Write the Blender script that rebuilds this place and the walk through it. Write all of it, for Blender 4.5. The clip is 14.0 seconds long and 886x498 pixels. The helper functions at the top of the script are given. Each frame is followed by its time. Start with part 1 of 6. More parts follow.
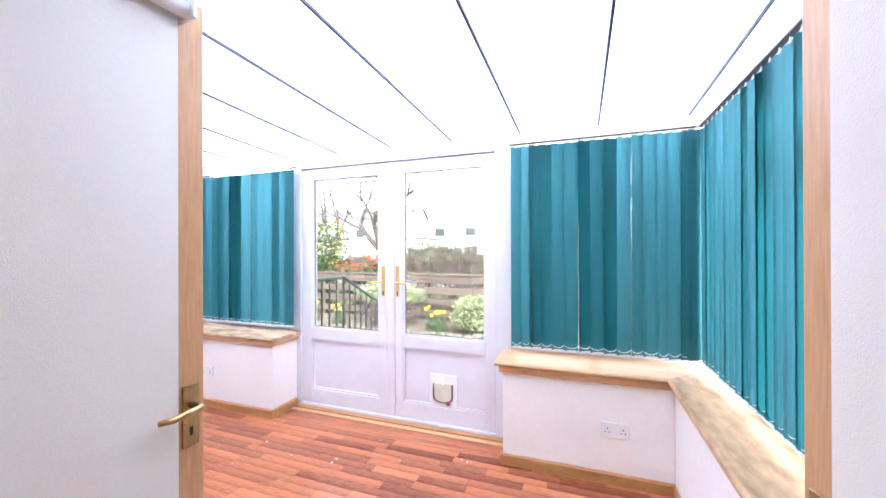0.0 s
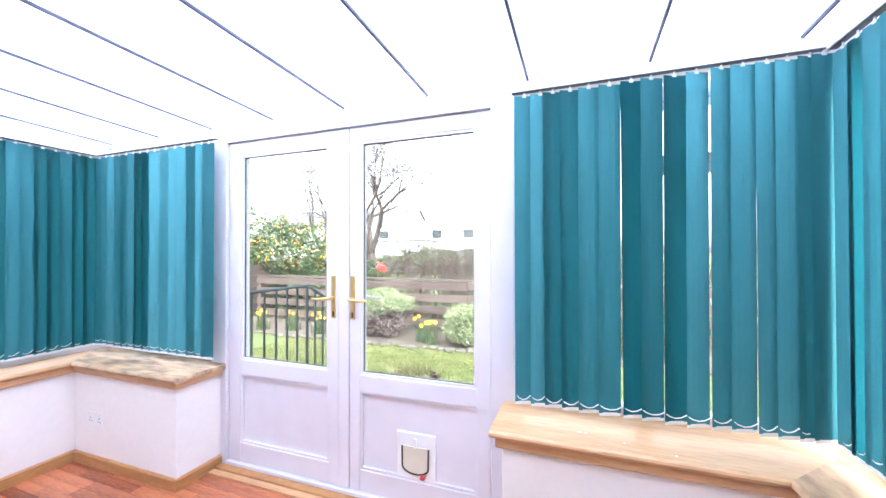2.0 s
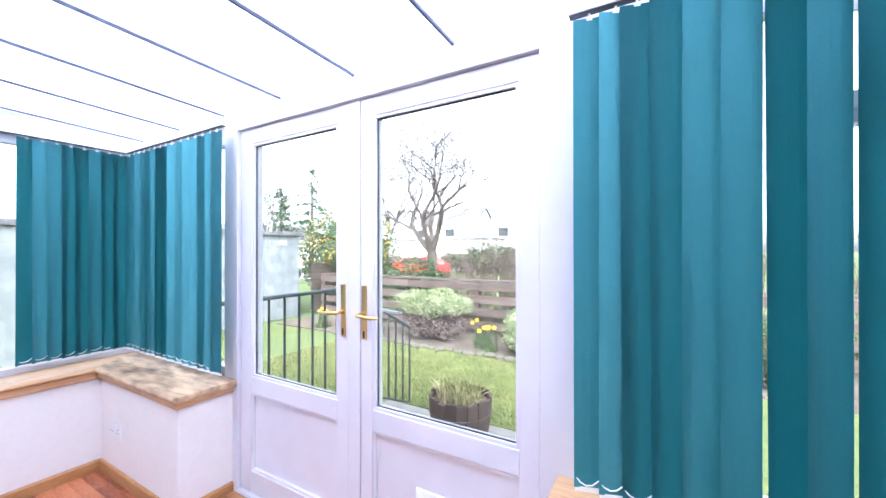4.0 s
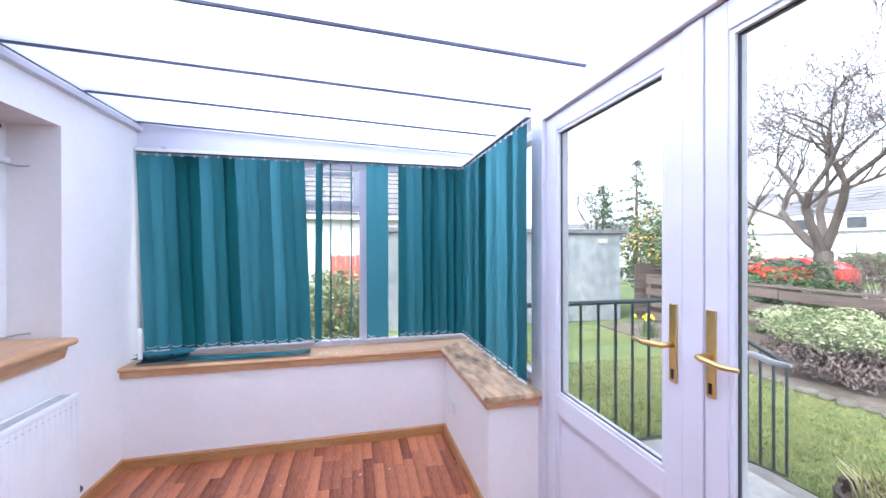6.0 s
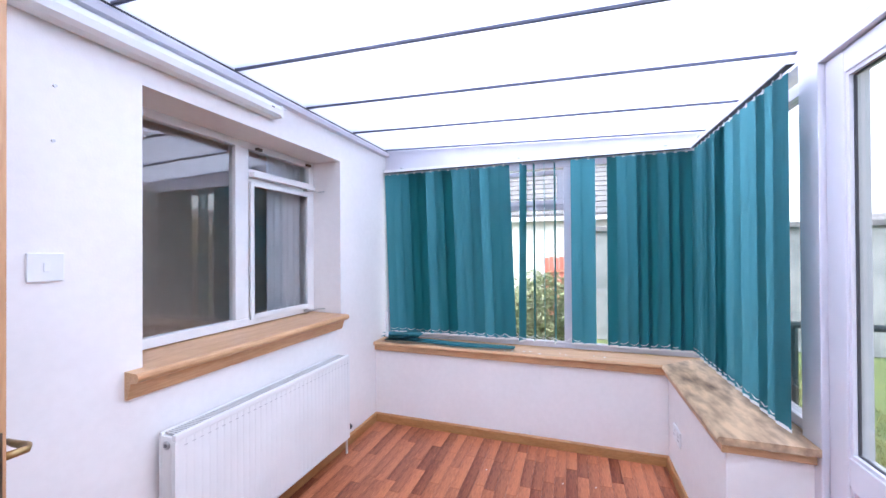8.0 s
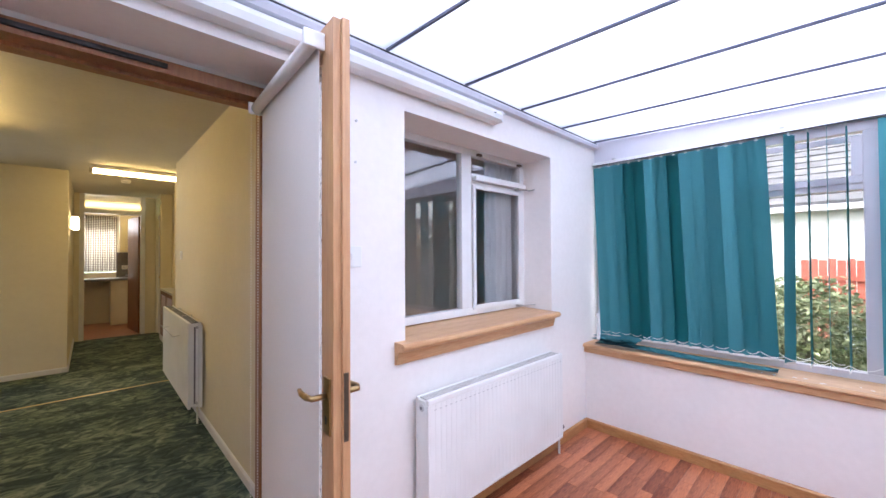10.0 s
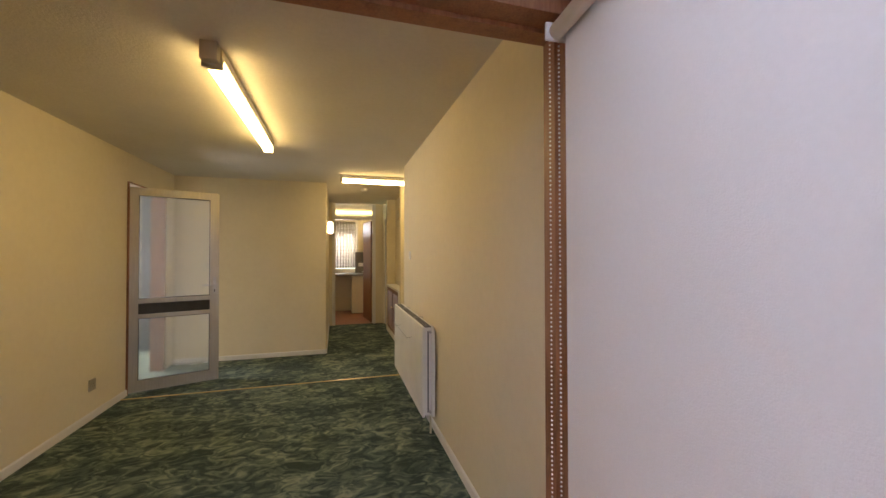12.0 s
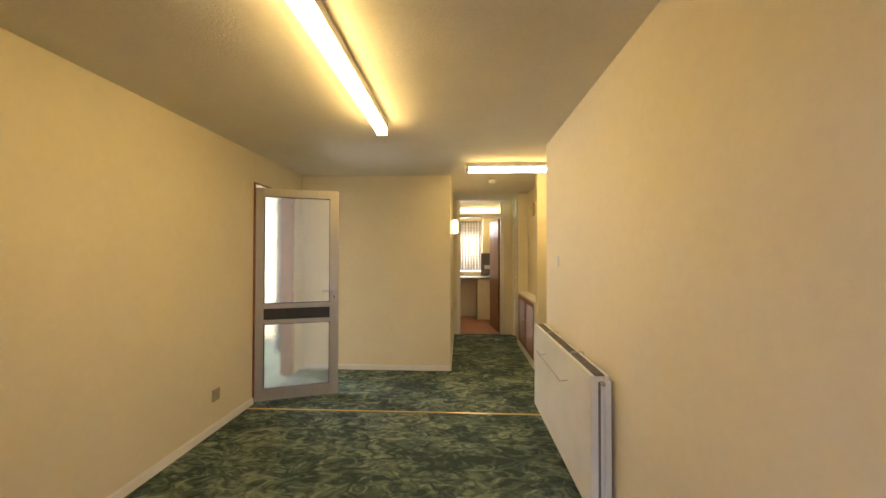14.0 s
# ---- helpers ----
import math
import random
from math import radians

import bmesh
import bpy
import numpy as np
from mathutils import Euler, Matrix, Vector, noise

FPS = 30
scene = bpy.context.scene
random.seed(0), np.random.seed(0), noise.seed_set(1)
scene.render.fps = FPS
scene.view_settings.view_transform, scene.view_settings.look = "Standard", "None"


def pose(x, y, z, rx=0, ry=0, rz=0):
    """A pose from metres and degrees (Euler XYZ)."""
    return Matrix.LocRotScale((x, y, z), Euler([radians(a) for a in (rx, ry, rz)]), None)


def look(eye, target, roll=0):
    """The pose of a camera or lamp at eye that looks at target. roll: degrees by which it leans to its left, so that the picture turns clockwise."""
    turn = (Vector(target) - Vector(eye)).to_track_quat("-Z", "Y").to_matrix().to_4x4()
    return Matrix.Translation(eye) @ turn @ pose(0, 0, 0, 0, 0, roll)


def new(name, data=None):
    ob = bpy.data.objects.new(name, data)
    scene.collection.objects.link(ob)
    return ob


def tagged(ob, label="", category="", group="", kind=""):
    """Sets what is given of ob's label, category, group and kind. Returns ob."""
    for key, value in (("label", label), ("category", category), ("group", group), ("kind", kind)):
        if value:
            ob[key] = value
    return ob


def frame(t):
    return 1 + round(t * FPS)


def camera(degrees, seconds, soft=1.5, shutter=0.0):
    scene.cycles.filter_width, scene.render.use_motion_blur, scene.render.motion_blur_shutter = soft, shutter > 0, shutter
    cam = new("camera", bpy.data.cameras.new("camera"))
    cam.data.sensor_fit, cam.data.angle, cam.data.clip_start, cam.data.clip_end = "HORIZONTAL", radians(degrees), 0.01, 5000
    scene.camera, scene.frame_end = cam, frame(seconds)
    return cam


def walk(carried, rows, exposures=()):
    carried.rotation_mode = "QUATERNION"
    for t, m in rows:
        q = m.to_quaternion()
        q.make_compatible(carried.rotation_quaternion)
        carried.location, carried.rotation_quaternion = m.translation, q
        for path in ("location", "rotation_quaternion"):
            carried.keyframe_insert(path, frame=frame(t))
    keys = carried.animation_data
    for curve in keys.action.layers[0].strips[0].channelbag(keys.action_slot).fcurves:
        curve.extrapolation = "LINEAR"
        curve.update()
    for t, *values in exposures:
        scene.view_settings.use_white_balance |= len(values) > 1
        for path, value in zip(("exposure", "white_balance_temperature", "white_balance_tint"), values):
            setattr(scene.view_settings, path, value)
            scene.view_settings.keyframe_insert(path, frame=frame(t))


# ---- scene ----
cam = camera(99.5, 14.0)
PATH = [
    (0, (0.335, -0.07, 1.362), (-0.401, 1.93, 1.366), -0.2),
    (0.5, (0.268, 0.252, 1.350), (-0.442, 2.13, 1.372), -0.1),
    (1, (0.188, 0.546, 1.362), (-0.488, 2.43, 1.380), -0.1),
    (1.5, (0.154, 0.738, 1.38), (-0.511, 2.624, 1.389), -0.1),
    (2, (0.159, 0.797, 1.367), (-0.523, 2.677, 1.383), -0.1),
    (2.2, (0.166, 0.825, 1.376), (-0.535, 2.698, 1.388), 0.0),
    (4.3, (0.078, 1.398, 1.398), (-1.088, 3.022, 1.401), -0.1),
    (4.5, (0.04, 1.432, 1.406), (-1.277, 2.937, 1.402), 0.0),
    (5, (-0.011, 1.515, 1.404), (-1.675, 2.625, 1.398), -0.2),
    (5.5, (-0.108, 1.583, 1.412), (-1.952, 2.357, 1.406), -0.3),
    (6, (-0.189, 1.637, 1.407), (-2.137, 2.094, 1.403), -0.1),
    (6.5, (-0.223, 1.684, 1.429), (-2.219, 1.813, 1.416), -0.1),
    (7, (-0.24, 1.727, 1.415), (-2.226, 1.494, 1.408), -0.2),
    (7.2, (-0.240, 1.733, 1.412), (-2.212, 1.413, 1.405), -0.2),
    (9.3, (-0.165, 1.683, 1.353), (-1.777, 0.501, 1.39), -0.5),
    (9.5, (-0.156, 1.652, 1.357), (-1.712, 0.395, 1.388), -0.5),
    (10, (-0.129, 1.583, 1.354), (-1.499, 0.127, 1.383), -0.3),
    (10.5, (-0.106, 1.506, 1.351), (-1.266, -0.123, 1.38), -0.3),
    (11, (-0.049, 1.368, 1.354), (-1.008, -0.387, 1.385), -0.3),
    (11.5, (-0.042, 1.14, 1.351), (-0.86, -0.684, 1.386), -0.2),
    (12, (-0.065, 0.806, 1.369), (-0.615, -1.117, 1.398), -0.1),
    (12.5, (-0.055, 0.481, 1.365), (-0.396, -1.49, 1.399), -0.0),
    (13, (-0.034, 0.207, 1.373), (-0.243, -1.782, 1.401), 0.0),
    (13.5, (-0.074, -0.001, 1.405), (-0.084, -2.001, 1.429), 0.1),
    (14, (-0.059, -0.103, 1.41), (0.033, -2.1, 1.438), 0.1),
]
EXPOSURES = [(0, 3.77, 6450, 13), (2.2, 3.72, 6200, 12), (4.5, 3.44, 5980, 14), (5.2, 3.17, 5980, 15), (7, 3.15, 6080, 16), (9.5, 3.15, 6350, 17), (11, 3.08, 6600, 18), (11.5, 3.10, 6700, 19), (12, 3.16, 6750, 20), (12.5, 3.40, 6800, 21), (13, 3.50, 6900, 21), (14, 3.63, 7020, 18)]
walk(cam, [(t, look(eye, target, roll)) for t, eye, target, roll in PATH], EXPOSURES)

# ---- daylight: bright overcast ----
SUN_UP, SUN_ROUND = radians(38), radians(150)
world = bpy.data.worlds.new("overcast")
scene.world = world
world.use_nodes = True
wn, wl = world.node_tree.nodes, world.node_tree.links
sky = wn.new("ShaderNodeTexSky")
sky.sky_type, sky.sun_disc, sky.sun_elevation, sky.sun_rotation = "NISHITA", False, SUN_UP, SUN_ROUND
sky.air_density, sky.dust_density = 1.0, 3.0
grey = wn.new("ShaderNodeHueSaturation")
grey.inputs["Saturation"].default_value = 0.22
wl.new(sky.outputs[0], grey.inputs["Color"])
wl.new(grey.outputs[0], wn["Background"].inputs["Color"])
wn["Background"].inputs["Strength"].default_value = 0.15
sun = new("sun", bpy.data.lights.new("sun", "SUN"))
sun.data.energy, sun.data.angle, sun.data.color = 1.3, radians(75), (1.0, 0.97, 0.93)
sun.matrix_world = look((0, 0, 30), (0 - math.sin(SUN_ROUND) * 30 / math.tan(SUN_UP), 0 - math.cos(SUN_ROUND) * 30 / math.tan(SUN_UP), 0))


def window_light(name, at, target, wide, high, watts):
    lamp = new(name, bpy.data.lights.new(name, "AREA"))
    lamp.data.shape, lamp.data.size, lamp.data.size_y, lamp.data.energy = "RECTANGLE", wide, high, watts
    lamp.data.color = (0.95, 0.98, 1.0)
    lamp.matrix_world = look(at, target)
    return lamp


SIDE_ROOM_WATTS, KITCHEN_WATTS, TUBE_GLOW, WALL_LAMP_GLOW = 15, 2.0, 2.3, 2.0
window_light("side_room_window_light", (4.3, -5.0, 1.4), (1.0, -4.4, 1.0), 1.8, 1.3, SIDE_ROOM_WATTS)
window_light("kitchen_window_light", (-0.25, -8.72, 1.6), (-0.25, -6.0, 1.0), 0.5, 1.1, KITCHEN_WATTS)


# ---- materials ----
def material(name):
    m = bpy.data.materials.new(name)
    m.use_nodes = True
    return m, m.node_tree.nodes, m.node_tree.links, m.node_tree.nodes["Principled BSDF"]


def surface(name, low, high, rough=0.5, scale=20.0, stretch=(1, 1, 1), bump=0.1, metal=0.0, fine=None, coarse=3.0, detail=6, island=0.0, piece=0.0, bias=0.0):
    """Two scales of noise between two colours, with fine relief; island and piece vary whole pieces."""
    m, n, l, b = material(name)
    co = n.new("ShaderNodeTexCoord")
    mp = n.new("ShaderNodeMapping")
    mp.inputs["Scale"].default_value = stretch
    l.new(co.outputs["Object"], mp.inputs["Vector"])
    t1, t2 = n.new("ShaderNodeTexNoise"), n.new("ShaderNodeTexNoise")
    t1.inputs["Scale"].default_value, t1.inputs["Detail"].default_value = scale, detail
    t2.inputs["Scale"].default_value, t2.inputs["Detail"].default_value = coarse, 3
    for t in (t1, t2):
        l.new(mp.outputs[0], t.inputs["Vector"])
    add = n.new("ShaderNodeMath")
    add.operation = "ADD"
    half = n.new("ShaderNodeMath")
    half.operation, half.inputs[1].default_value = "MULTIPLY_ADD", 1.6
    half.inputs[2].default_value = -1.1 + bias
    l.new(t1.outputs["Fac"], add.inputs[0])
    l.new(t2.outputs["Fac"], add.inputs[1])
    l.new(add.outputs[0], half.inputs[0])
    ramp = n.new("ShaderNodeValToRGB")
    ramp.color_ramp.elements[0].color, ramp.color_ramp.elements[1].color = (*low, 1), (*high, 1)
    out = half.outputs[0]
    for amount, kind, socket in ((island, "ShaderNodeNewGeometry", "Random Per Island"), (piece, "ShaderNodeObjectInfo", "Random")):
        if amount:
            g = n.new(kind)
            sh = n.new("ShaderNodeMath")
            sh.operation, sh.inputs[1].default_value, sh.inputs[2].default_value = "MULTIPLY_ADD", amount, -amount / 2
            l.new(g.outputs[socket], sh.inputs[0])
            ad = n.new("ShaderNodeMath")
            ad.operation = "ADD"
            l.new(out, ad.inputs[0])
            l.new(sh.outputs[0], ad.inputs[1])
            out = ad.outputs[0]
    l.new(out, ramp.inputs[0])
    l.new(ramp.outputs[0], b.inputs["Base Color"])
    b.inputs["Roughness"].default_value, b.inputs["Metallic"].default_value = rough, metal
    if bump:
        t3 = n.new("ShaderNodeTexNoise")
        t3.inputs["Scale"].default_value, t3.inputs["Detail"].default_value = fine or scale * 4, 4
        l.new(mp.outputs[0], t3.inputs["Vector"])
        bp = n.new("ShaderNodeBump")
        bp.inputs["Strength"].default_value, bp.inputs["Distance"].default_value = bump, 0.01
        l.new(t3.outputs["Fac"], bp.inputs["Height"])
        l.new(bp.outputs[0], b.inputs["Normal"])
    return m


def thin_cloth(name, low, high, through_share, scale=60.0, stretch=(1, 1, 1), piece=0.0):
    """Woven cloth that lets part of the light through."""
    m = surface(name, low, high, 0.8, scale, stretch, 0.15, piece=piece)
    n, l = m.node_tree.nodes, m.node_tree.links
    b = n["Principled BSDF"]
    tr, mix = n.new("ShaderNodeBsdfTranslucent"), n.new("ShaderNodeMixShader")
    l.new(b.inputs["Base Color"].links[0].from_socket, tr.inputs["Color"])
    mix.inputs[0].default_value = through_share
    l.new(b.outputs[0], mix.inputs[1])
    l.new(tr.outputs[0], mix.inputs[2])
    l.new(mix.outputs[0], n["Material Output"].inputs["Surface"])
    return m


def sheen(n, l, base, edge):
    """Share of mirror gloss: base face-on, rising to edge at a grazing angle."""
    lw, pw, mad = n.new("ShaderNodeLayerWeight"), n.new("ShaderNodeMath"), n.new("ShaderNodeMath")
    lw.inputs["Blend"].default_value = 0.5
    pw.operation, pw.inputs[1].default_value = "POWER", 4.0
    mad.operation, mad.inputs[1].default_value, mad.inputs[2].default_value = "MULTIPLY_ADD", edge - base, base
    l.new(lw.outputs["Facing"], pw.inputs[0])
    l.new(pw.outputs[0], mad.inputs[0])
    return mad.outputs[0]


def clear_glass(name, tint=(1, 1, 1), ripple=0.0, blur=0.0, white=0.0, mirror=0.025):
    """Thin pane: straight through, with a mirror sheen by angle; white and ripple for obscured panes."""
    m, n, l, b = material(name)
    n.remove(b)
    tr, gl, mix = n.new("ShaderNodeBsdfTransparent"), n.new("ShaderNodeBsdfGlossy"), n.new("ShaderNodeMixShader")
    tr.inputs["Color"].default_value = (*tint, 1)
    gl.inputs["Roughness"].default_value = 0.02
    l.new(sheen(n, l, mirror, 0.6), mix.inputs[0])
    base = tr.outputs[0]
    if blur:
        rf = n.new("ShaderNodeBsdfRefraction")
        rf.inputs["Roughness"].default_value, rf.inputs["IOR"].default_value = blur, 1.12
        rf.inputs["Color"].default_value = (*tint, 1)
        df, m2, ns, bp = n.new("ShaderNodeBsdfTranslucent"), n.new("ShaderNodeMixShader"), n.new("ShaderNodeTexNoise"), n.new("ShaderNodeBump")
        df.inputs["Color"].default_value = (0.85, 0.9, 0.9, 1)
        ns.inputs["Scale"].default_value = ripple or 40
        bp.inputs["Strength"].default_value, bp.inputs["Distance"].default_value = 0.4, 0.01
        co = n.new("ShaderNodeTexCoord")
        l.new(co.outputs["Object"], ns.inputs["Vector"])
        l.new(ns.outputs["Fac"], bp.inputs["Height"])
        for s in (rf, gl, df):
            l.new(bp.outputs[0], s.inputs["Normal"])
        m2.inputs[0].default_value = white
        l.new(rf.outputs[0], m2.inputs[1])
        l.new(df.outputs[0], m2.inputs[2])
        base = m2.outputs[0]
    l.new(base, mix.inputs[1])
    l.new(gl.outputs[0], mix.inputs[2])
    l.new(mix.outputs[0], n["Material Output"].inputs["Surface"])
    return m


def glowing(name, colour, strength):
    m, n, l, b = material(name)
    b.inputs["Base Color"].default_value = (0.9, 0.88, 0.8, 1)
    b.inputs["Emission Color"].default_value, b.inputs["Emission Strength"].default_value = (*colour, 1), strength
    return m


def roof_sheet(name):
    """Opal multiwall polycarbonate with fine flutes."""
    m, n, l, b = material(name)
    n.remove(b)
    co, wv, rp = n.new("ShaderNodeTexCoord"), n.new("ShaderNodeTexWave"), n.new("ShaderNodeValToRGB")
    wv.inputs["Scale"].default_value, wv.inputs["Distortion"].default_value = 14.0, 0.3
    l.new(co.outputs["Object"], wv.inputs["Vector"])
    l.new(wv.outputs["Fac"], rp.inputs[0])
    rp.color_ramp.elements[0].color, rp.color_ramp.elements[1].color = (0.78, 0.835, 0.955, 1), (0.82, 0.87, 0.97, 1)
    tl, tp, mix = n.new("ShaderNodeBsdfTranslucent"), n.new("ShaderNodeBsdfTransparent"), n.new("ShaderNodeMixShader")
    l.new(rp.outputs[0], tl.inputs["Color"])
    tp.inputs["Color"].default_value = (0.89, 0.93, 1.0, 1)
    mix.inputs[0].default_value = 0.2
    df, md = n.new("ShaderNodeBsdfDiffuse"), n.new("ShaderNodeMixShader")
    df.inputs["Color"].default_value = (0.92, 0.94, 0.97, 1)
    md.inputs[0].default_value = 0.3
    l.new(tl.outputs[0], md.inputs[1])
    l.new(df.outputs[0], md.inputs[2])
    l.new(md.outputs[0], mix.inputs[1])
    l.new(tp.outputs[0], mix.inputs[2])
    gl, mx = n.new("ShaderNodeBsdfGlossy"), n.new("ShaderNodeMixShader")
    gl.inputs["Roughness"].default_value = 0.25
    l.new(sheen(n, l, 0.03, 0.3), mx.inputs[0])
    l.new(mix.outputs[0], mx.inputs[1])
    l.new(gl.outputs[0], mx.inputs[2])
    l.new(mx.outputs[0], n["Material Output"].inputs["Surface"])
    return m


def carpet_pile(name):
    """Dark green carpet with a mottled leafy pattern in lighter greens."""
    m, n, l, b = material(name)
    co = n.new("ShaderNodeTexCoord")
    mp = n.new("ShaderNodeMapping")
    mp.inputs["Scale"].default_value = (1.0, 1.5, 1.0)
    l.new(co.outputs["Object"], mp.inputs["Vector"])
    warp, leaf, patch, fuzz = (n.new("ShaderNodeTexNoise") for _ in range(4))
    warp.inputs["Scale"].default_value = 5.0
    mv = n.new("ShaderNodeMixRGB")
    mv.blend_type, mv.inputs[0].default_value = "ADD", 0.22
    l.new(mp.outputs[0], warp.inputs["Vector"])
    l.new(mp.outputs[0], mv.inputs[1])
    l.new(warp.outputs["Color"], mv.inputs[2])
    leaf.inputs["Scale"].default_value, leaf.inputs["Detail"].default_value, leaf.inputs["Distortion"].default_value = 7.5, 5, 1.7
    patch.inputs["Scale"].default_value, fuzz.inputs["Scale"].default_value = 3.2, 420.0
    l.new(mv.outputs[0], leaf.inputs["Vector"])
    l.new(mv.outputs[0], patch.inputs["Vector"])
    l.new(co.outputs["Object"], fuzz.inputs["Vector"])
    add = n.new("ShaderNodeMath")
    add.operation, add.inputs[1].default_value = "MULTIPLY_ADD", 0.55
    l.new(patch.outputs["Fac"], add.inputs[0])
    l.new(leaf.outputs["Fac"], add.inputs[2])
    rp = n.new("ShaderNodeValToRGB")
    e = rp.color_ramp.elements
    e[0].position, e[0].color = 0.64, (0.022, 0.045, 0.046, 1)
    e[1].position, e[1].color = 1.0, (0.27, 0.32, 0.235, 1)
    for at, c in ((0.745, (0.058, 0.096, 0.084, 1)), (0.80, (0.088, 0.130, 0.106, 1)), (0.88, (0.155, 0.205, 0.158, 1))):
        rp.color_ramp.elements.new(at).color = c
    l.new(add.outputs[0], rp.inputs[0])
    l.new(rp.outputs[0], b.inputs["Base Color"])
    b.inputs["Roughness"].default_value = 0.95
    bp = n.new("ShaderNodeBump")
    bp.inputs["Strength"].default_value, bp.inputs["Distance"].default_value = 0.6, 0.006
    l.new(fuzz.outputs["Fac"], bp.inputs["Height"])
    l.new(bp.outputs[0], b.inputs["Normal"])
    return m


WHITE_WALL = surface("painted_plaster", (0.825, 0.785, 0.76), (0.87, 0.83, 0.805), 0.75, 30, bump=0.06, fine=160)
CREAM_WALL = surface("cream_emulsion", (0.745, 0.675, 0.515), (0.785, 0.715, 0.555), 0.7, 22, bump=0.08, fine=140)
CEILING = surface("ceiling_paint", (0.66, 0.63, 0.57), (0.72, 0.69, 0.63), 0.85, 40, bump=0.25, fine=90)
GLOSS_WHITE = surface("white_gloss_paint", (0.76, 0.75, 0.74), (0.82, 0.81, 0.80), 0.3, 12, bump=0.02)
UPVC = surface("white_upvc", (0.66, 0.64, 0.69), (0.71, 0.69, 0.74), 0.28, 8, bump=0.01)
PINE = surface("varnished_pine", (0.50, 0.265, 0.125), (0.68, 0.42, 0.225), 0.38, 16, (1, 9, 9), 0.05, coarse=2.0)
PINE_Y = surface("varnished_pine_along", (0.50, 0.265, 0.125), (0.68, 0.42, 0.225), 0.38, 16, (9, 1, 9), 0.05, coarse=2.0)
PINE_Z = surface("varnished_pine_upright", (0.50, 0.255, 0.12), (0.64, 0.37, 0.19), 0.4, 16, (9, 9, 0.8), 0.05, coarse=2.0)
WORN_PINE = surface("water_stained_pine", (0.10, 0.055, 0.032), (0.68, 0.46, 0.28), 0.5, 7, (1.2, 3.5, 3.5), 0.1, coarse=3.0, bias=0.14)
WORN_PINE_Y = surface("water_stained_pine_along", (0.20, 0.105, 0.055), (0.64, 0.41, 0.23), 0.45, 7, (3.5, 1.2, 3.5), 0.1, coarse=3.0, bias=0.16)
SKIRT = surface("varnished_skirting", (0.37, 0.165, 0.06), (0.52, 0.27, 0.105), 0.4, 14, (2, 2, 9), 0.05)
JAMB_WOOD = surface("varnished_brown_lining", (0.22, 0.09, 0.04), (0.38, 0.175, 0.08), 0.4, 18, (8, 8, 1), 0.06)
AGED_BRASS = surface("aged_brass", (0.30, 0.20, 0.09), (0.52, 0.36, 0.17), 0.33, 40, bump=0.03, metal=1.0)
DARK_WOOD = surface("dark_stained_wood", (0.13, 0.05, 0.025), (0.28, 0.12, 0.055), 0.4, 18, (8, 8, 1), 0.06)
LAMINATE = surface("red_laminate", (0.17, 0.036, 0.016), (0.61, 0.215, 0.098), 0.3, 16, (1.2, 16, 1), 0.02, coarse=1.5, piece=0.75)
JOINT = surface("dark_joint", (0.05, 0.02, 0.012), (0.09, 0.04, 0.02), 0.7)
CARPET = carpet_pile("green_carpet")
BRASS = surface("brass", (0.66, 0.45, 0.16), (0.80, 0.57, 0.24), 0.28, 30, bump=0.02, metal=1.0)
STEEL = surface("steel", (0.45, 0.45, 0.46), (0.62, 0.62, 0.62), 0.3, 30, bump=0.02, metal=1.0)
ALUMINIUM = surface("anodised_aluminium", (0.46, 0.44, 0.40), (0.55, 0.53, 0.49), 0.42, 20, (20, 20, 1), 0.02, metal=0.7)
BRONZE = surface("dark_bronze", (0.10, 0.075, 0.055), (0.17, 0.13, 0.095), 0.35, 30, bump=0.02, metal=0.8)
BLACK = surface("black_plastic", (0.012, 0.012, 0.013), (0.03, 0.03, 0.03), 0.45)
RED_PLASTIC = surface("red_plastic", (0.45, 0.03, 0.05), (0.55, 0.05, 0.07), 0.35)
GASKET = surface("grey_rubber", (0.03, 0.03, 0.04), (0.06, 0.06, 0.07), 0.6)
# Grey that draws the shaded gap round the garden door leaves.
GAP_SHADE = surface("gap_shade_grey", (0.42, 0.41, 0.45), (0.50, 0.49, 0.53), 0.6)
SOCKET_TAN = surface("yellowed_socket_plastic", (0.30, 0.27, 0.19), (0.38, 0.34, 0.25), 0.4, 10, bump=0.01)
ROOF_BAR = surface("blue_grey_capping", (0.05, 0.055, 0.10), (0.10, 0.11, 0.17), 0.5)
WHITE_PLASTIC = surface("white_plastic", (0.78, 0.78, 0.77), (0.84, 0.84, 0.83), 0.35, 10, bump=0.01)
CREAM_PLASTIC = surface("aged_cream_plastic", (0.62, 0.58, 0.46), (0.70, 0.66, 0.54), 0.4, 10, bump=0.01)
RADIATOR = surface("radiator_enamel", (0.78, 0.78, 0.77), (0.83, 0.83, 0.82), 0.3, 6, bump=0.01)
GRILLE = surface("grey_grille_enamel", (0.56, 0.55, 0.53), (0.66, 0.65, 0.63), 0.5, 30, bump=0.02)
GRILLE_DARK = surface("dark_grille_and_gap", (0.13, 0.135, 0.15), (0.22, 0.225, 0.24), 0.5, 30, bump=0.02)
TEAL = thin_cloth("teal_blind_cloth", (0.056, 0.272, 0.312), (0.062, 0.290, 0.332), 0.012, 140, (1, 1, 0.35), piece=0.06)
BLIND_WHITE = thin_cloth("white_roller_cloth", (0.86, 0.82, 0.79), (0.89, 0.85, 0.82), 0.15, 90)
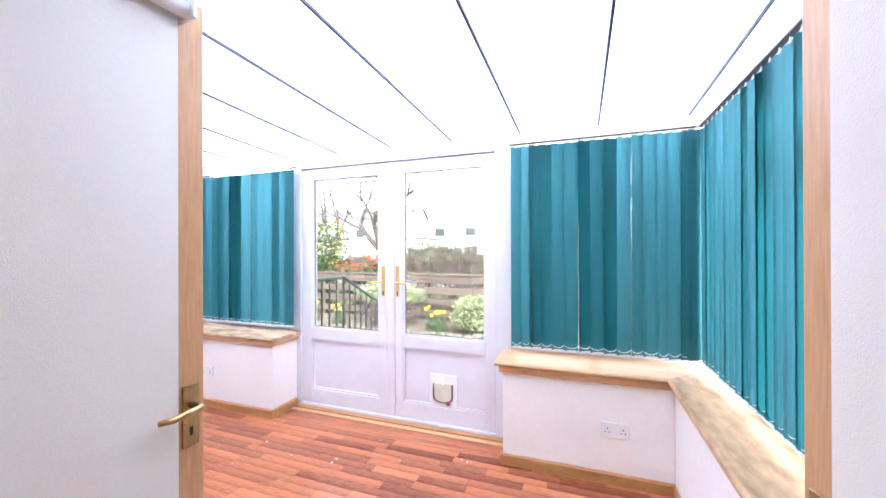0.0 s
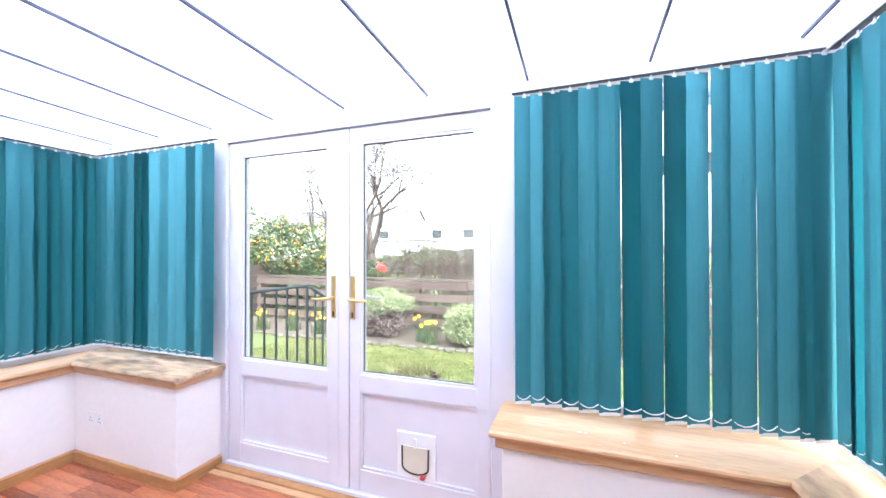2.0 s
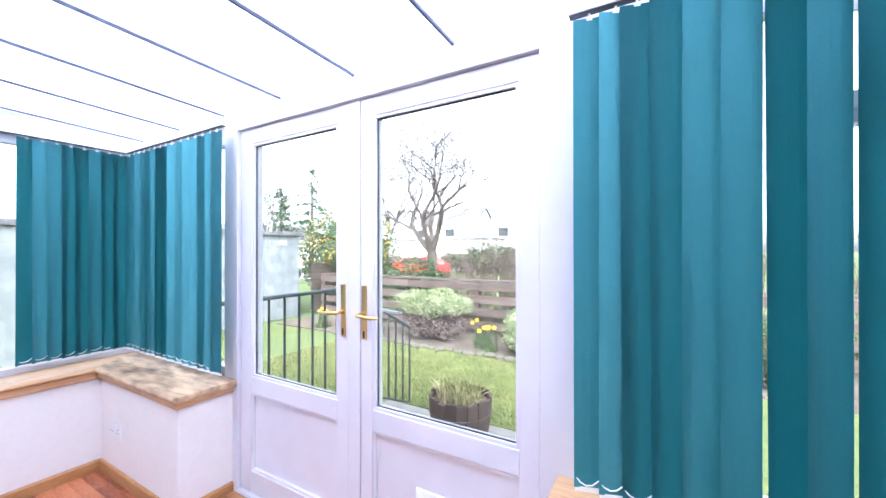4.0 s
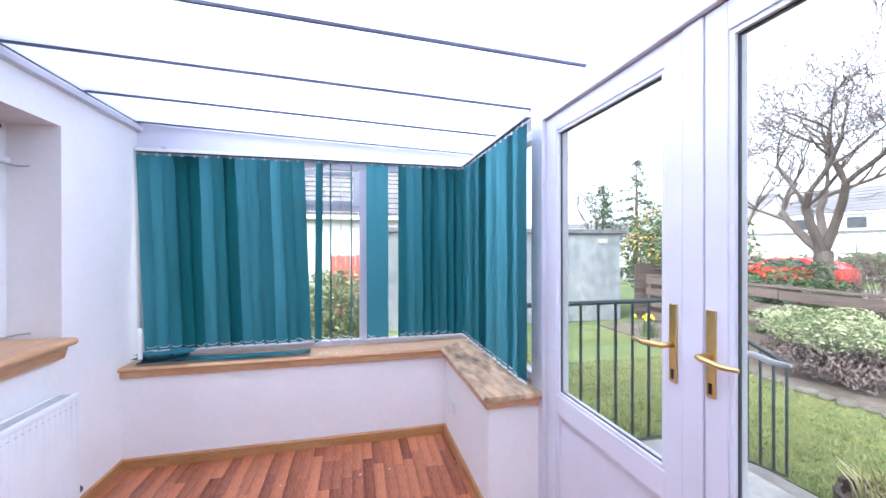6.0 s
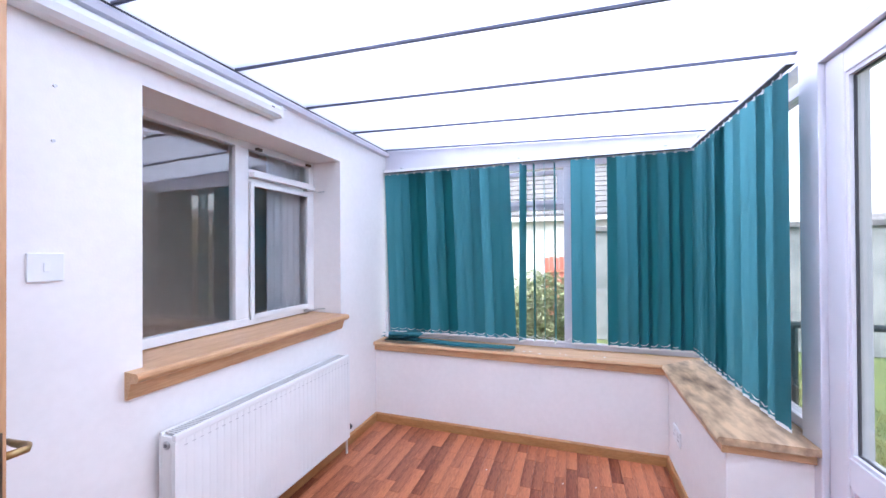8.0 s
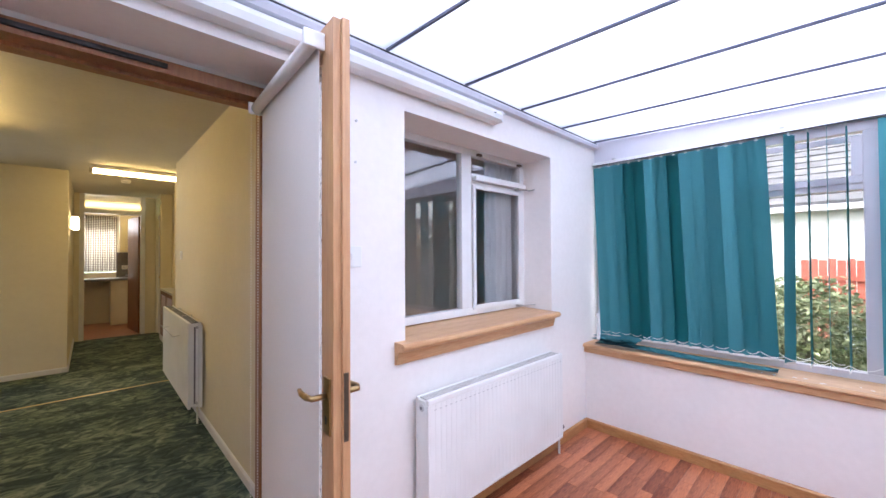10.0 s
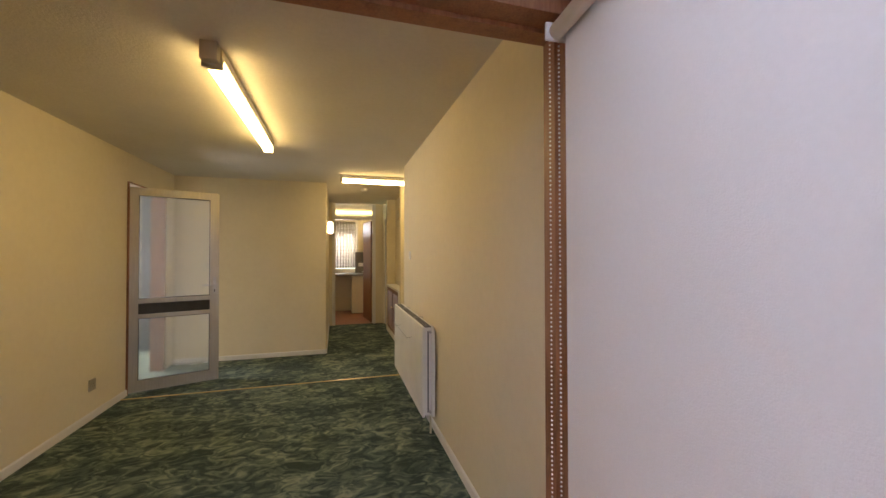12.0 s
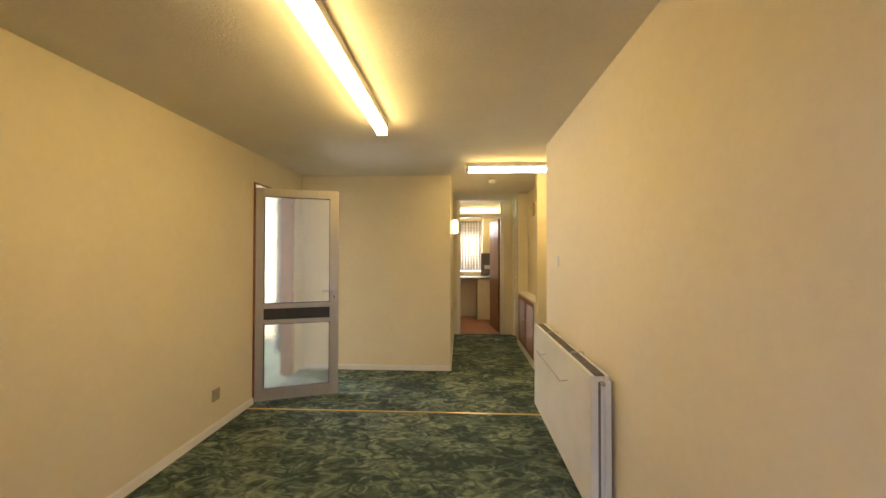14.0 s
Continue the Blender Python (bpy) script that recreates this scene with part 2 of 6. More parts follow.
CURTAIN = thin_cloth("pale_curtain_cloth", (0.76, 0.75, 0.77), (0.92, 0.91, 0.93), 0.05, 9, (1, 1, 1))
CURTAIN_GREY = thin_cloth("grey_curtain_cloth", (0.10, 0.105, 0.125), (0.20, 0.205, 0.235), 0.1, 9)
GLASS = clear_glass("window_glass", (0.70, 0.725, 0.73))
ROOM_GLASS = clear_glass("bedroom_glass", (0.95, 0.96, 0.96), mirror=0.085)
OBSCURE = clear_glass("obscured_glass", (0.96, 0.97, 0.97), 60, 0.27, 0.06)
HAMMERED = clear_glass("hammered_glass", (0.97, 0.95, 0.90), 35, 0.5, 0.35)
OPAL = roof_sheet("opal_polycarbonate")
TUBE = glowing("fluorescent_diffuser", (1.0, 0.72, 0.26), TUBE_GLOW)
WALL_GLOW = glowing("wall_lamp_shade", (1.0, 0.80, 0.42), WALL_LAMP_GLOW)
ROOM_BROWN = surface("brown_wallpaper", (0.66, 0.49, 0.37), (0.76, 0.58, 0.45), 0.8)
VINYL = surface("terracotta_vinyl", (0.30, 0.12, 0.08), (0.40, 0.18, 0.12), 0.35, 12)
UNIT_CREAM = surface("cream_cabinet_foil", (0.66, 0.60, 0.46), (0.72, 0.66, 0.52), 0.4, 8, bump=0.01)
WORKTOP = surface("speckled_worktop", (0.09, 0.08, 0.075), (0.22, 0.20, 0.18), 0.35, 120)
TILE_GREY = surface("grey_wall_tile", (0.14, 0.13, 0.125), (0.20, 0.19, 0.18), 0.25, 20)


# ---- mesh helpers ----
def thing(name, label="", category="", group="", kind="", at=(0, 0, 0), turn=0.0):
    ob = new(name)
    ob.empty_display_size = 0.1
    ob.matrix_basis = pose(*at, 0, 0, turn)
    return tagged(ob, label, category, group, kind)


def part(name, bm, mat, parent=None, label="", smooth=False):
    me = bpy.data.meshes.new(name)
    bmesh.ops.recalc_face_normals(bm, faces=bm.faces)
    bm.to_mesh(me)
    bm.free()
    me.materials.append(mat)
    if smooth:
        for p in me.polygons:
            p.use_smooth = True
    ob = new(name, me)
    if parent:
        ob.parent = parent
    return tagged(ob, label)


def solid(name, bm, mat, label="", category="", kind="structure", group="", smooth=False):
    return tagged(part(name, bm, mat, None, "", smooth), label, category, group, kind)


def piece(name, me, parent, m):
    ob = new(name, me)
    ob.parent = parent
    ob.matrix_basis = m
    return ob


def bx(bm, x0, x1, y0, y1, z0, z1, bev=0.0, m=None):
    """A box; bev rounds its edges."""
    r = bmesh.ops.create_cube(bm, size=1.0, matrix=Matrix.LocRotScale(((x0 + x1) / 2, (y0 + y1) / 2, (z0 + z1) / 2), None, (x1 - x0, y1 - y0, z1 - z0)))
    vs = r["verts"]
    if bev:
        es = list({e for v in vs for e in v.link_edges})
        r = bmesh.ops.bevel(bm, geom=es, offset=bev, segments=2, profile=0.6, affect="EDGES", clamp_overlap=True)
        vs = list({v for f in r["faces"] for v in f.verts} | {v for v in vs if v.is_valid})
    if m is not None:
        bmesh.ops.transform(bm, matrix=m, verts=vs)
    return bm


def box(*a, bev=0.0, m=None):
    return bx(bmesh.new(), *a, bev=bev, m=m)


def prism(bm, pts, axis, a0, a1, m=None):
    """A 2D outline drawn out along x, y or z."""
    def at(p, a):
        return {"x": (a, p[0], p[1]), "y": (p[0], a, p[1]), "z": (p[0], p[1], a)}[axis]
    lo, hi = [bm.verts.new(at(p, a0)) for p in pts], [bm.verts.new(at(p, a1)) for p in pts]
    k = len(pts)
    for i in range(k):
        bm.faces.new((lo[i], lo[(i + 1) % k], hi[(i + 1) % k], hi[i]))
    bm.faces.new(lo)
    bm.faces.new(hi[::-1])
    if m is not None:
        bmesh.ops.transform(bm, matrix=m, verts=lo + hi)
    return bm


def tube(bm, pts, radii, sides=8):
    """A round bar through points; radii one number or one a point."""
    pts = [Vector(p) for p in pts]
    if isinstance(radii, (int, float)):
        radii = [radii] * len(pts)
    rings, side = [], None
    for i, p in enumerate(pts):
        d = (pts[min(i + 1, len(pts) - 1)] - pts[max(i - 1, 0)]).normalized()
        if side is None:
            side = d.orthogonal().normalized()
        side = (side - d * side.dot(d)).normalized()
        up = d.cross(side)
        rings.append([bm.verts.new(p + radii[i] * (math.cos(a) * side + math.sin(a) * up)) for a in (2 * math.pi * k / sides for k in range(sides))])
    for a, b in zip(rings, rings[1:]):
        for k in range(sides):
            bm.faces.new((a[k], a[(k + 1) % sides], b[(k + 1) % sides], b[k]))
    bm.faces.new(rings[0][::-1])
    bm.faces.new(rings[-1])
    return bm


def rod(*a, **k):
    return tube(bmesh.new(), *a, **k)


def leaf_mesh(name, mat, spots, size, parent, rng, flat=0.5, smooth=False):
    """Many small bent leaves at the given spots, one mesh."""
    spots = np.asarray(spots)
    k = len(spots)
    u = rng.normal(size=(k, 3))
    u[:, 2] *= flat
    u /= np.linalg.norm(u, axis=1)[:, None]
    w = np.cross(u, rng.normal(size=(k, 3)))
    w /= np.linalg.norm(w, axis=1)[:, None]
    s = size * rng.uniform(0.6, 1.3, (k, 1))
    nrm = np.cross(u, w)
    v = np.stack([spots - u * s, spots + w * s * 0.45 + nrm * s * 0.1, spots + u * s, spots - w * s * 0.45 + nrm * s * 0.1], 1).reshape(-1, 3)
    f = np.arange(4 * k).reshape(-1, 4)
    me = bpy.data.meshes.new(name)
    me.from_pydata(v.tolist(), [], f.tolist())
    me.materials.append(mat)
    ob = new(name, me)
    ob.parent = parent
    return ob

# ---- plan of the place ----
HOUSE, HOUSE_IN = 0.19, -0.16          # faces of the house wall towards sunroom and lounge
WEST, EAST, FRONT = -2.975, 0.818, 2.305  # inner faces of the sunroom's dwarf walls
W_OUT, E_OUT, F_OUT = -3.33, 1.18, 2.70
SILL_Z, APRON_Z = 0.655, 0.585
FR_L, FR_R = -2.016, -0.137              # ends of the front dwarf walls
L_EAST, L_WEST, L_BACK, L_TOP = 1.895, -0.815, -4.662, 2.372
DOOR_L, DOOR_R = -0.715, 0.805          # sides of the opening in the house wall
REC_L, REC_R = -2.48, -1.196            # sides of the recessed window
GROUND = -0.42


def roof_z(y):
    return 2.269 - (y - 0.247) * 0.0366


# ---- house shell ----
bm = bmesh.new()
for b in ((-3.9, REC_L), (REC_R, DOOR_L), (DOOR_R, 2.2)):
    bx(bm, b[0], b[1], HOUSE_IN, HOUSE, -0.6, 2.75)
bx(bm, REC_L, REC_R, HOUSE_IN, HOUSE, -0.6, 0.919)
bx(bm, REC_L, REC_R, HOUSE_IN, HOUSE, 2.028, 2.75)
bx(bm, DOOR_L, DOOR_R, HOUSE_IN, HOUSE, 2.07, 2.75)
bx(bm, DOOR_L, DOOR_R, HOUSE_IN, HOUSE, -0.6, -0.003)
solid("wall_house", bm, WHITE_WALL, "white painted house wall with door opening and recessed window", "wall")

# lounge walls
solid("wall_lounge_west", box(-0.92, L_WEST, -3.43, HOUSE_IN, 0, L_TOP), CREAM_WALL, "smooth cream painted lounge wall beside the radiator", "wall")
bm = bmesh.new()
bx(bm, L_EAST, 2.015, -3.56, HOUSE_IN, 0, L_TOP)
bx(bm, L_EAST, 2.015, -4.40, -3.56, 2.09, L_TOP)
bx(bm, L_EAST, 2.015, -4.78, -4.40, 0, L_TOP)
solid("wall_lounge_east", bm, CREAM_WALL, "cream painted lounge wall with a doorway", "wall")
solid("wall_lounge_back", box(0.062, L_EAST, -4.78, L_BACK, 0, L_TOP), CREAM_WALL, "cream painted wall between lounge and hall", "wall")
bm = bmesh.new()
bx(bm, DOOR_R, L_EAST, HOUSE_IN - 0.012, HOUSE_IN, 0, L_TOP)
bx(bm, L_WEST, DOOR_L, HOUSE_IN - 0.012, HOUSE_IN, 0, L_TOP)
solid("wall_lounge_front", bm, CREAM_WALL, "cream painted inner face of the outer wall", "wall")
solid("wall_lounge_lintel", box(DOOR_L, DOOR_R, HOUSE_IN - 0.012, HOUSE_IN, 2.07, L_TOP), CREAM_WALL, "cream painted wall above the double doors", "wall")
bm = bmesh.new()
bx(bm, 0.062, 0.175, -6.76, -4.78, 0, L_TOP)
solid("wall_hall_east", bm, CREAM_WALL, "cream painted narrow hall wall", "wall")
solid("wall_hall_pier", box(-2.6, -0.97, -4.70, -4.58, 0, L_TOP), CREAM_WALL, "cream painted wall end beside the louvred cupboard", "wall")
bm = bmesh.new()
bx(bm, -1.24, -1.12, -6.06, -4.70, 0, L_TOP)
bx(bm, -1.24, -0.97, -6.18, -6.06, 0, L_TOP)
bx(bm, -1.09, -0.97, -6.76, -6.70, 0, L_TOP)
bx(bm, -1.09, -0.97, -6.70, -6.18, 2.38, L_TOP)
solid("wall_hall_west", bm, CREAM_WALL, "cream painted hall wall with a cupboard recess", "wall")
bm = bmesh.new()
bx(bm, 0.0, 0.17, -6.88, -6.76, 0, L_TOP)
bx(bm, -1.09, -0.83, -6.88, -6.76, 0, L_TOP)
solid("wall_kitchen_door", bm, CREAM_WALL, "cream painted wall around the kitchen doorway", "wall")
solid("wall_passage_north", box(-2.6, -0.92, -3.42, -3.30, 0, L_TOP), CREAM_WALL, "cream wall of the side passage", "wall")
solid("wall_passage_end", box(-2.72, -2.6, -4.70, -3.30, 0, L_TOP), CREAM_WALL, "cream end wall of the side passage", "wall")
solid("ceiling_lounge", box(-3.0, 2.2, -9.2, HOUSE_IN - 0.012, L_TOP, 2.5), CEILING, "off-white textured lounge and hall ceiling", "ceiling")
solid("floor_carpet", box(-2.7, 4.5, -6.80, -0.115, -0.1, 0.0), CARPET, "dark green mottled leaf-patterned carpet", "carpet")
solid("floor_kitchen", box(-2.0, 1.5, -9.0, -6.80, -0.1, 0.0), VINYL, "terracotta vinyl kitchen floor", "floor")
solid("floor_edging", box(-2.7, L_EAST, -3.466, -3.444, 0.0, 0.005, bev=0.002), BRASS, "thin brass strip over the carpet seam", "floor trim")

# side room beyond the aluminium door
bm = bmesh.new()
bx(bm, 2.015, 4.6, -6.4, -6.3, 0, L_TOP)
bx(bm, 2.015, 4.6, -2.5, -2.4, 0, L_TOP)
bx(bm, 4.5, 4.6, -6.3, -2.5, 0, L_TOP)
solid("wall_side_room", bm, CREAM_WALL, "pale walls of the room beyond the glazed door", "wall")
solid("ceiling_side_room", box(2.2, 4.6, -6.4, -2.4, L_TOP, 2.5), CEILING, "off-white ceiling of the side room", "ceiling")

# room behind the recessed window
bm = bmesh.new()
bx(bm, -3.9, -3.8, -0.92, HOUSE_IN, -0.1, 2.45)
bx(bm, -3.8, -0.94, -0.92, -0.82, -0.1, 2.45)
bx(bm, -0.94, -0.925, -0.92, HOUSE_IN, -0.1, 2.45)
solid("wall_bedroom", bm, ROOM_BROWN, "brown papered walls of the unlit bedroom", "wall")
solid("floor_bedroom", box(-3.9, -0.94, -0.92, HOUSE_IN, -0.2, -0.1), ROOM_BROWN, "brown bedroom floor", "floor")
solid("ceiling_bedroom", box(-3.9, -0.94, -0.92, HOUSE_IN, 2.45, 2.55), CEILING, "dim bedroom ceiling", "ceiling")

# sunroom dwarf walls
bm = bmesh.new()
bx(bm, W_OUT, WEST, HOUSE, F_OUT, -0.6, 0.62)
solid("wall_dwarf_west", bm, WHITE_WALL, "low white plastered wall under the west windows", "wall")
bm = bmesh.new()
bx(bm, EAST, E_OUT, HOUSE, F_OUT, -0.6, 0.62)
solid("wall_dwarf_east", bm, WHITE_WALL, "low white plastered wall under the east windows", "wall")
solid("wall_dwarf_front_left", box(WEST, FR_L, FRONT, F_OUT, -0.6, 0.62, bev=0.004), WHITE_WALL, "short low white wall beside the garden doors", "wall")
solid("wall_dwarf_front_right", box(FR_R, EAST, FRONT, F_OUT, -0.6, 0.62, bev=0.004), WHITE_WALL, "short low white wall beside the garden doors", "wall")
solid("wall_threshold", box(FR_L, FR_R, 2.58, F_OUT, -0.6, -0.001), WHITE_WALL, "masonry under the garden doors", "wall")
solid("floor_base", box(W_OUT, E_OUT, -0.115, 2.64, -0.12, -0.006), JOINT, "dark underlay between the laminate strips", "floor")

# gable panels over the side windows
for nm, x0, x1 in (("wall_gable_west", -3.25, -3.17), ("wall_gable_east", 1.05, 1.13)):
    bm = prism(bmesh.new(), [(HOUSE, 2.075), (2.64, 2.075), (2.64, roof_z(2.64) - 0.004), (HOUSE, roof_z(HOUSE) - 0.004)], "x", x0, x1)
    solid(nm, bm, UPVC, "white plastic wedge panel under the sloping roof", "wall panel")

# front beam
solid("beam_front", box(-3.25, 1.13, 2.5853, 2.71, 2.1212, roof_z(2.71) - 0.004), UPVC, "white eaves beam over doors and windows", "beam")

# roof
roof = thing("roof", "lean-to roof of opal polycarbonate sheets", "roof", kind="structure")
BARS = [0.957 - 0.5107 * k for k in range(9)]
edges = [1.25] + BARS + [-3.40]
for a, b in zip(edges, edges[1:]):
    bm = prism(bmesh.new(), [(HOUSE + 0.01, roof_z(HOUSE + 0.01)), (2.9, roof_z(2.9)), (2.9, roof_z(2.9) + 0.016), (HOUSE + 0.01, roof_z(HOUSE + 0.01) + 0.016)], "x", b + 0.004, a - 0.004)
    part("roof_sheet", bm, OPAL, roof)
for x in BARS:
    bm = prism(bmesh.new(), [(HOUSE + 0.02, roof_z(HOUSE + 0.02) - 0.012), (2.59, roof_z(2.59) - 0.012), (2.59, roof_z(2.59) - 0.001), (HOUSE + 0.02, roof_z(HOUSE + 0.02) - 0.001)], "x", x - 0.0055, x + 0.0055)
    ob = part("glazing_bar", bm, ROOF_BAR, roof)
    bm = prism(bmesh.new(), [(HOUSE + 0.02, roof_z(HOUSE + 0.02) + 0.018), (2.9, roof_z(2.9) + 0.018), (2.9, roof_z(2.9) + 0.03), (HOUSE + 0.02, roof_z(HOUSE + 0.02) + 0.03)], "x", x - 0.009, x + 0.009)
    part("bar_cap", bm, UPVC, roof)

# wall plate trim where the roof meets the house
bm = prism(bmesh.new(), [(HOUSE, 2.205), (HOUSE + 0.03, 2.212), (HOUSE + 0.034, 2.235), (HOUSE + 0.022, 2.252), (HOUSE, 2.252)], "x", -3.17, 1.05)
solid("trim_wall_plate", bm, UPVC, "white plastic trim along the top of the house wall", "trim")
bm = prism(bmesh.new(), [(HOUSE, 2.254), (HOUSE + 0.02, 2.254), (HOUSE + 0.02, 2.262), (HOUSE, 2.262)], "x", -3.17, 1.05)
solid("trim_roof_seal", bm, GASKET, "dark rubber seal between roof and wall", "trim")


# ---- timber sills ----
def sill_outline(front, back, top, sign):
    """Board with a rounded nosing."""
    s = sign
    return [(back, top), (front + s * 0.012, top), (front + s * 0.003, top - 0.006), (front, top - 0.014), (front + s * 0.003, top - 0.022), (front + s * 0.012, top - 0.028), (front + s * 0.02, top - 0.030), (back, top - 0.030)]


def apron_outline(face, top, sign):
    s = sign
    return [(face, top - 0.031), (face - s * 0.022, top - 0.031), (face - s * 0.022, top - 0.066), (face - s * 0.018, top - 0.070), (face, top - 0.070)]


def cut(bm, co, no):
    g = bm.verts[:] + bm.edges[:] + bm.faces[:]
    r = bmesh.ops.bisect_plane(bm, geom=g, plane_co=co, plane_no=no, clear_outer=True)
    bmesh.ops.holes_fill(bm, edges=[e for e in r["geom_cut"] if isinstance(e, bmesh.types.BMEdge)])
    return bm


SW, SE, SF = WEST + 0.045, EAST - 0.045, FRONT - 0.045   # nosing lines
bm = prism(bmesh.new(), sill_outline(SW, W_OUT + 0.09, SILL_Z, -1), "y", HOUSE, F_OUT - 0.09)
cut(bm, (SW, SF, 0), (1, 1, 0))
solid("window_sill_west", bm, PINE_Y, "varnished pine window sill, pale and worn in places", "window sill")
bm = prism(bmesh.new(), sill_outline(SF, F_OUT - 0.09, SILL_Z, 1), "x", W_OUT + 0.09, FR_L + 0.045)
cut(bm, (SW, SF, 0), (-1, -1, 0))
solid("window_sill_front_left", bm, WORN_PINE, "pine window sill with dark water stains", "window sill")
bm = prism(bmesh.new(), sill_outline(SF, F_OUT - 0.09, SILL_Z, 1), "x", FR_R - 0.045, E_OUT - 0.09)
cut(bm, (SE, SF, 0), (1, -1, 0))
solid("window_sill_front_right", bm, PINE, "varnished pine window sill with rounded edge", "window sill")
bm = prism(bmesh.new(), sill_outline(SE, E_OUT - 0.09, SILL_Z, 1), "y", HOUSE, F_OUT - 0.09)
cut(bm, (SE, SF, 0), (-1, 1, 0))
solid("window_sill_east", bm, WORN_PINE_Y, "water-stained pine window sill with rounded edge", "window sill")
bm = prism(bmesh.new(), [(-0.06, 0.962), (0.252, 0.956), (0.262, 0.948), (0.264, 0.938), (0.258, 0.926), (0.246, 0.920), (0.222, 0.916), (0.205, 0.856), (HOUSE, 0.854), (HOUSE, 0.920), (-0.06, 0.922)], "x", -2.475, -1.135)
solid("window_sill_recess", bm, PINE, "varnished pine sill board with moulded front under the recessed window", "window sill")

for ax, face, sg, a0, a1 in (("y", WEST, -1, HOUSE, FRONT - 0.023), ("y", EAST, 1, HOUSE, FRONT - 0.023), ("x", FRONT, 1, WEST, FR_L + 0.022), ("x", FRONT, 1, FR_R - 0.022, EAST), ("y", FR_L + 0.0005, -1, FRONT, 2.583), ("y", FR_R - 0.0005, 1, FRONT, 2.583)):
    solid("sill_apron", prism(bmesh.new(), apron_outline(face, SILL_Z, sg), ax, a0, a1), PINE if ax == "x" else PINE_Y, "varnished pine apron strip under the window sill", "sill apron")

# skirtings
SK = [("x", WEST, FR_L, FRONT, -1), ("x", FR_R, EAST, FRONT, -1), ("y", HOUSE, FRONT, WEST, 1), ("y", HOUSE, FRONT, EAST, -1), ("x", WEST, DOOR_L, HOUSE, 1), ("y", FRONT, 2.585, FR_L, 1), ("y", FRONT, 2.585, FR_R, -1)]
for ax, a0, a1, at, s in SK:
    d = 0.014 * s
    if (ax, at) == ("x", FRONT):
        a0, a1 = (a0, a1 + 0.014) if at == FRONT and a0 == WEST else (a0 - 0.014, a1)
    bm = prism(bmesh.new(), [(at, 0.0), (at + d, 0.0), (at + d, 0.060), (at + d * 0.55, 0.068), (at, 0.070)], ax, a0, a1)
    solid("baseboard", bm, SKIRT, "narrow varnished wooden skirting board", "skirting")
for ax, a0, a1, at, s in [("y", -3.43, HOUSE_IN, L_WEST, 1), ("y", -3.56, HOUSE_IN, L_EAST, -1), ("x", 0.062, L_EAST, L_BACK, 1), ("y", -6.76, L_BACK, 0.062, -1), ("x", -1.2, -0.97, -4.58, 1)]:
    d = 0.014 * s
    bm = prism(bmesh.new(), [(at, 0.0), (at + d, 0.0), (at + d, 0.052), (at + d * 0.5, 0.060), (at, 0.060)], ax, a0, a1)
    solid("baseboard", bm, GLOSS_WHITE, "narrow cream painted skirting board", "skirting")


# ---- double wooden doors into the sunroom ----
for nm, x0, x1 in (("jamb_left", DOOR_L, DOOR_L + 0.048), ("jamb_right", DOOR_R - 0.048, DOOR_R)):
    bm = bmesh.new()
    bx(bm, x0, x1, -0.172, -0.045, 0, 2.045, bev=0.003)
    inner = (x1, x1 + 0.012) if x0 < 0 else (x0 - 0.012, x0)
    bx(bm, inner[0], inner[1], -0.172, -0.115, 0, 1.995)
    solid("door_" + nm, bm, JAMB_WOOD, "varnished brown door lining", "door frame")
bm = bmesh.new()
bx(bm, DOOR_L + 0.048, DOOR_R - 0.048, -0.172, -0.045, 1.998, 2.045, bev=0.003)
bx(bm, DOOR_L + 0.06, DOOR_R - 0.06, -0.172, -0.115, 1.985, 1.998)
solid("door_head", bm, JAMB_WOOD, "varnished brown door head", "door frame")
solid("head_packing", box(DOOR_L, DOOR_R, -0.160, -0.06, 2.046, 2.069), WHITE_WALL, "white filler above the door head", "trim")
tagged(solid("door_closer_strip", box(-0.325, 0.286, -0.044, -0.032, 2.014, 2.031, bev=0.004), BLACK, kind=""), "long black strip fixed to the door head", "door strip")
solid("threshold_bar", box(DOOR_L + 0.048, DOOR_R - 0.048, -0.13, -0.09, 0.0, 0.008, bev=0.003), BRASS, "brass threshold bar between carpet and laminate", "threshold")


def lever(parent, y, z, x, side, toward, plate_h=0.155, plate_w=0.042, mat=AGED_BRASS):
    """Lever handle with backplate on a face at x whose outward normal is side; the lever points along y by toward."""
    h = part("handle", box(min(x, x + side * 0.006), max(x, x + side * 0.006), y - plate_w / 2, y + plate_w / 2, z - plate_h / 2, z + plate_h / 2, bev=0.002), mat, parent, "brass handle backplate")
    zl = z + plate_h * 0.18
    part("lever", rod([(x + side * 0.005, y, zl), (x + side * 0.045, y, zl), (x + side * 0.052, y + toward * 0.02, zl), (x + side * 0.050, y + toward * 0.07, zl - 0.004), (x + side * 0.046, y + toward * 0.098, zl - 0.002)], [0.009, 0.008, 0.009, 0.008, 0.006], sides=10), mat, h, "brass lever", smooth=True)
    part("keyhole", box(min(x + side * 0.0055, x + side * 0.0075), max(x + side * 0.0055, x + side * 0.0075), y - 0.004, y + 0.004, z - plate_h * 0.32, z - plate_h * 0.18), BLACK, h)
    return h


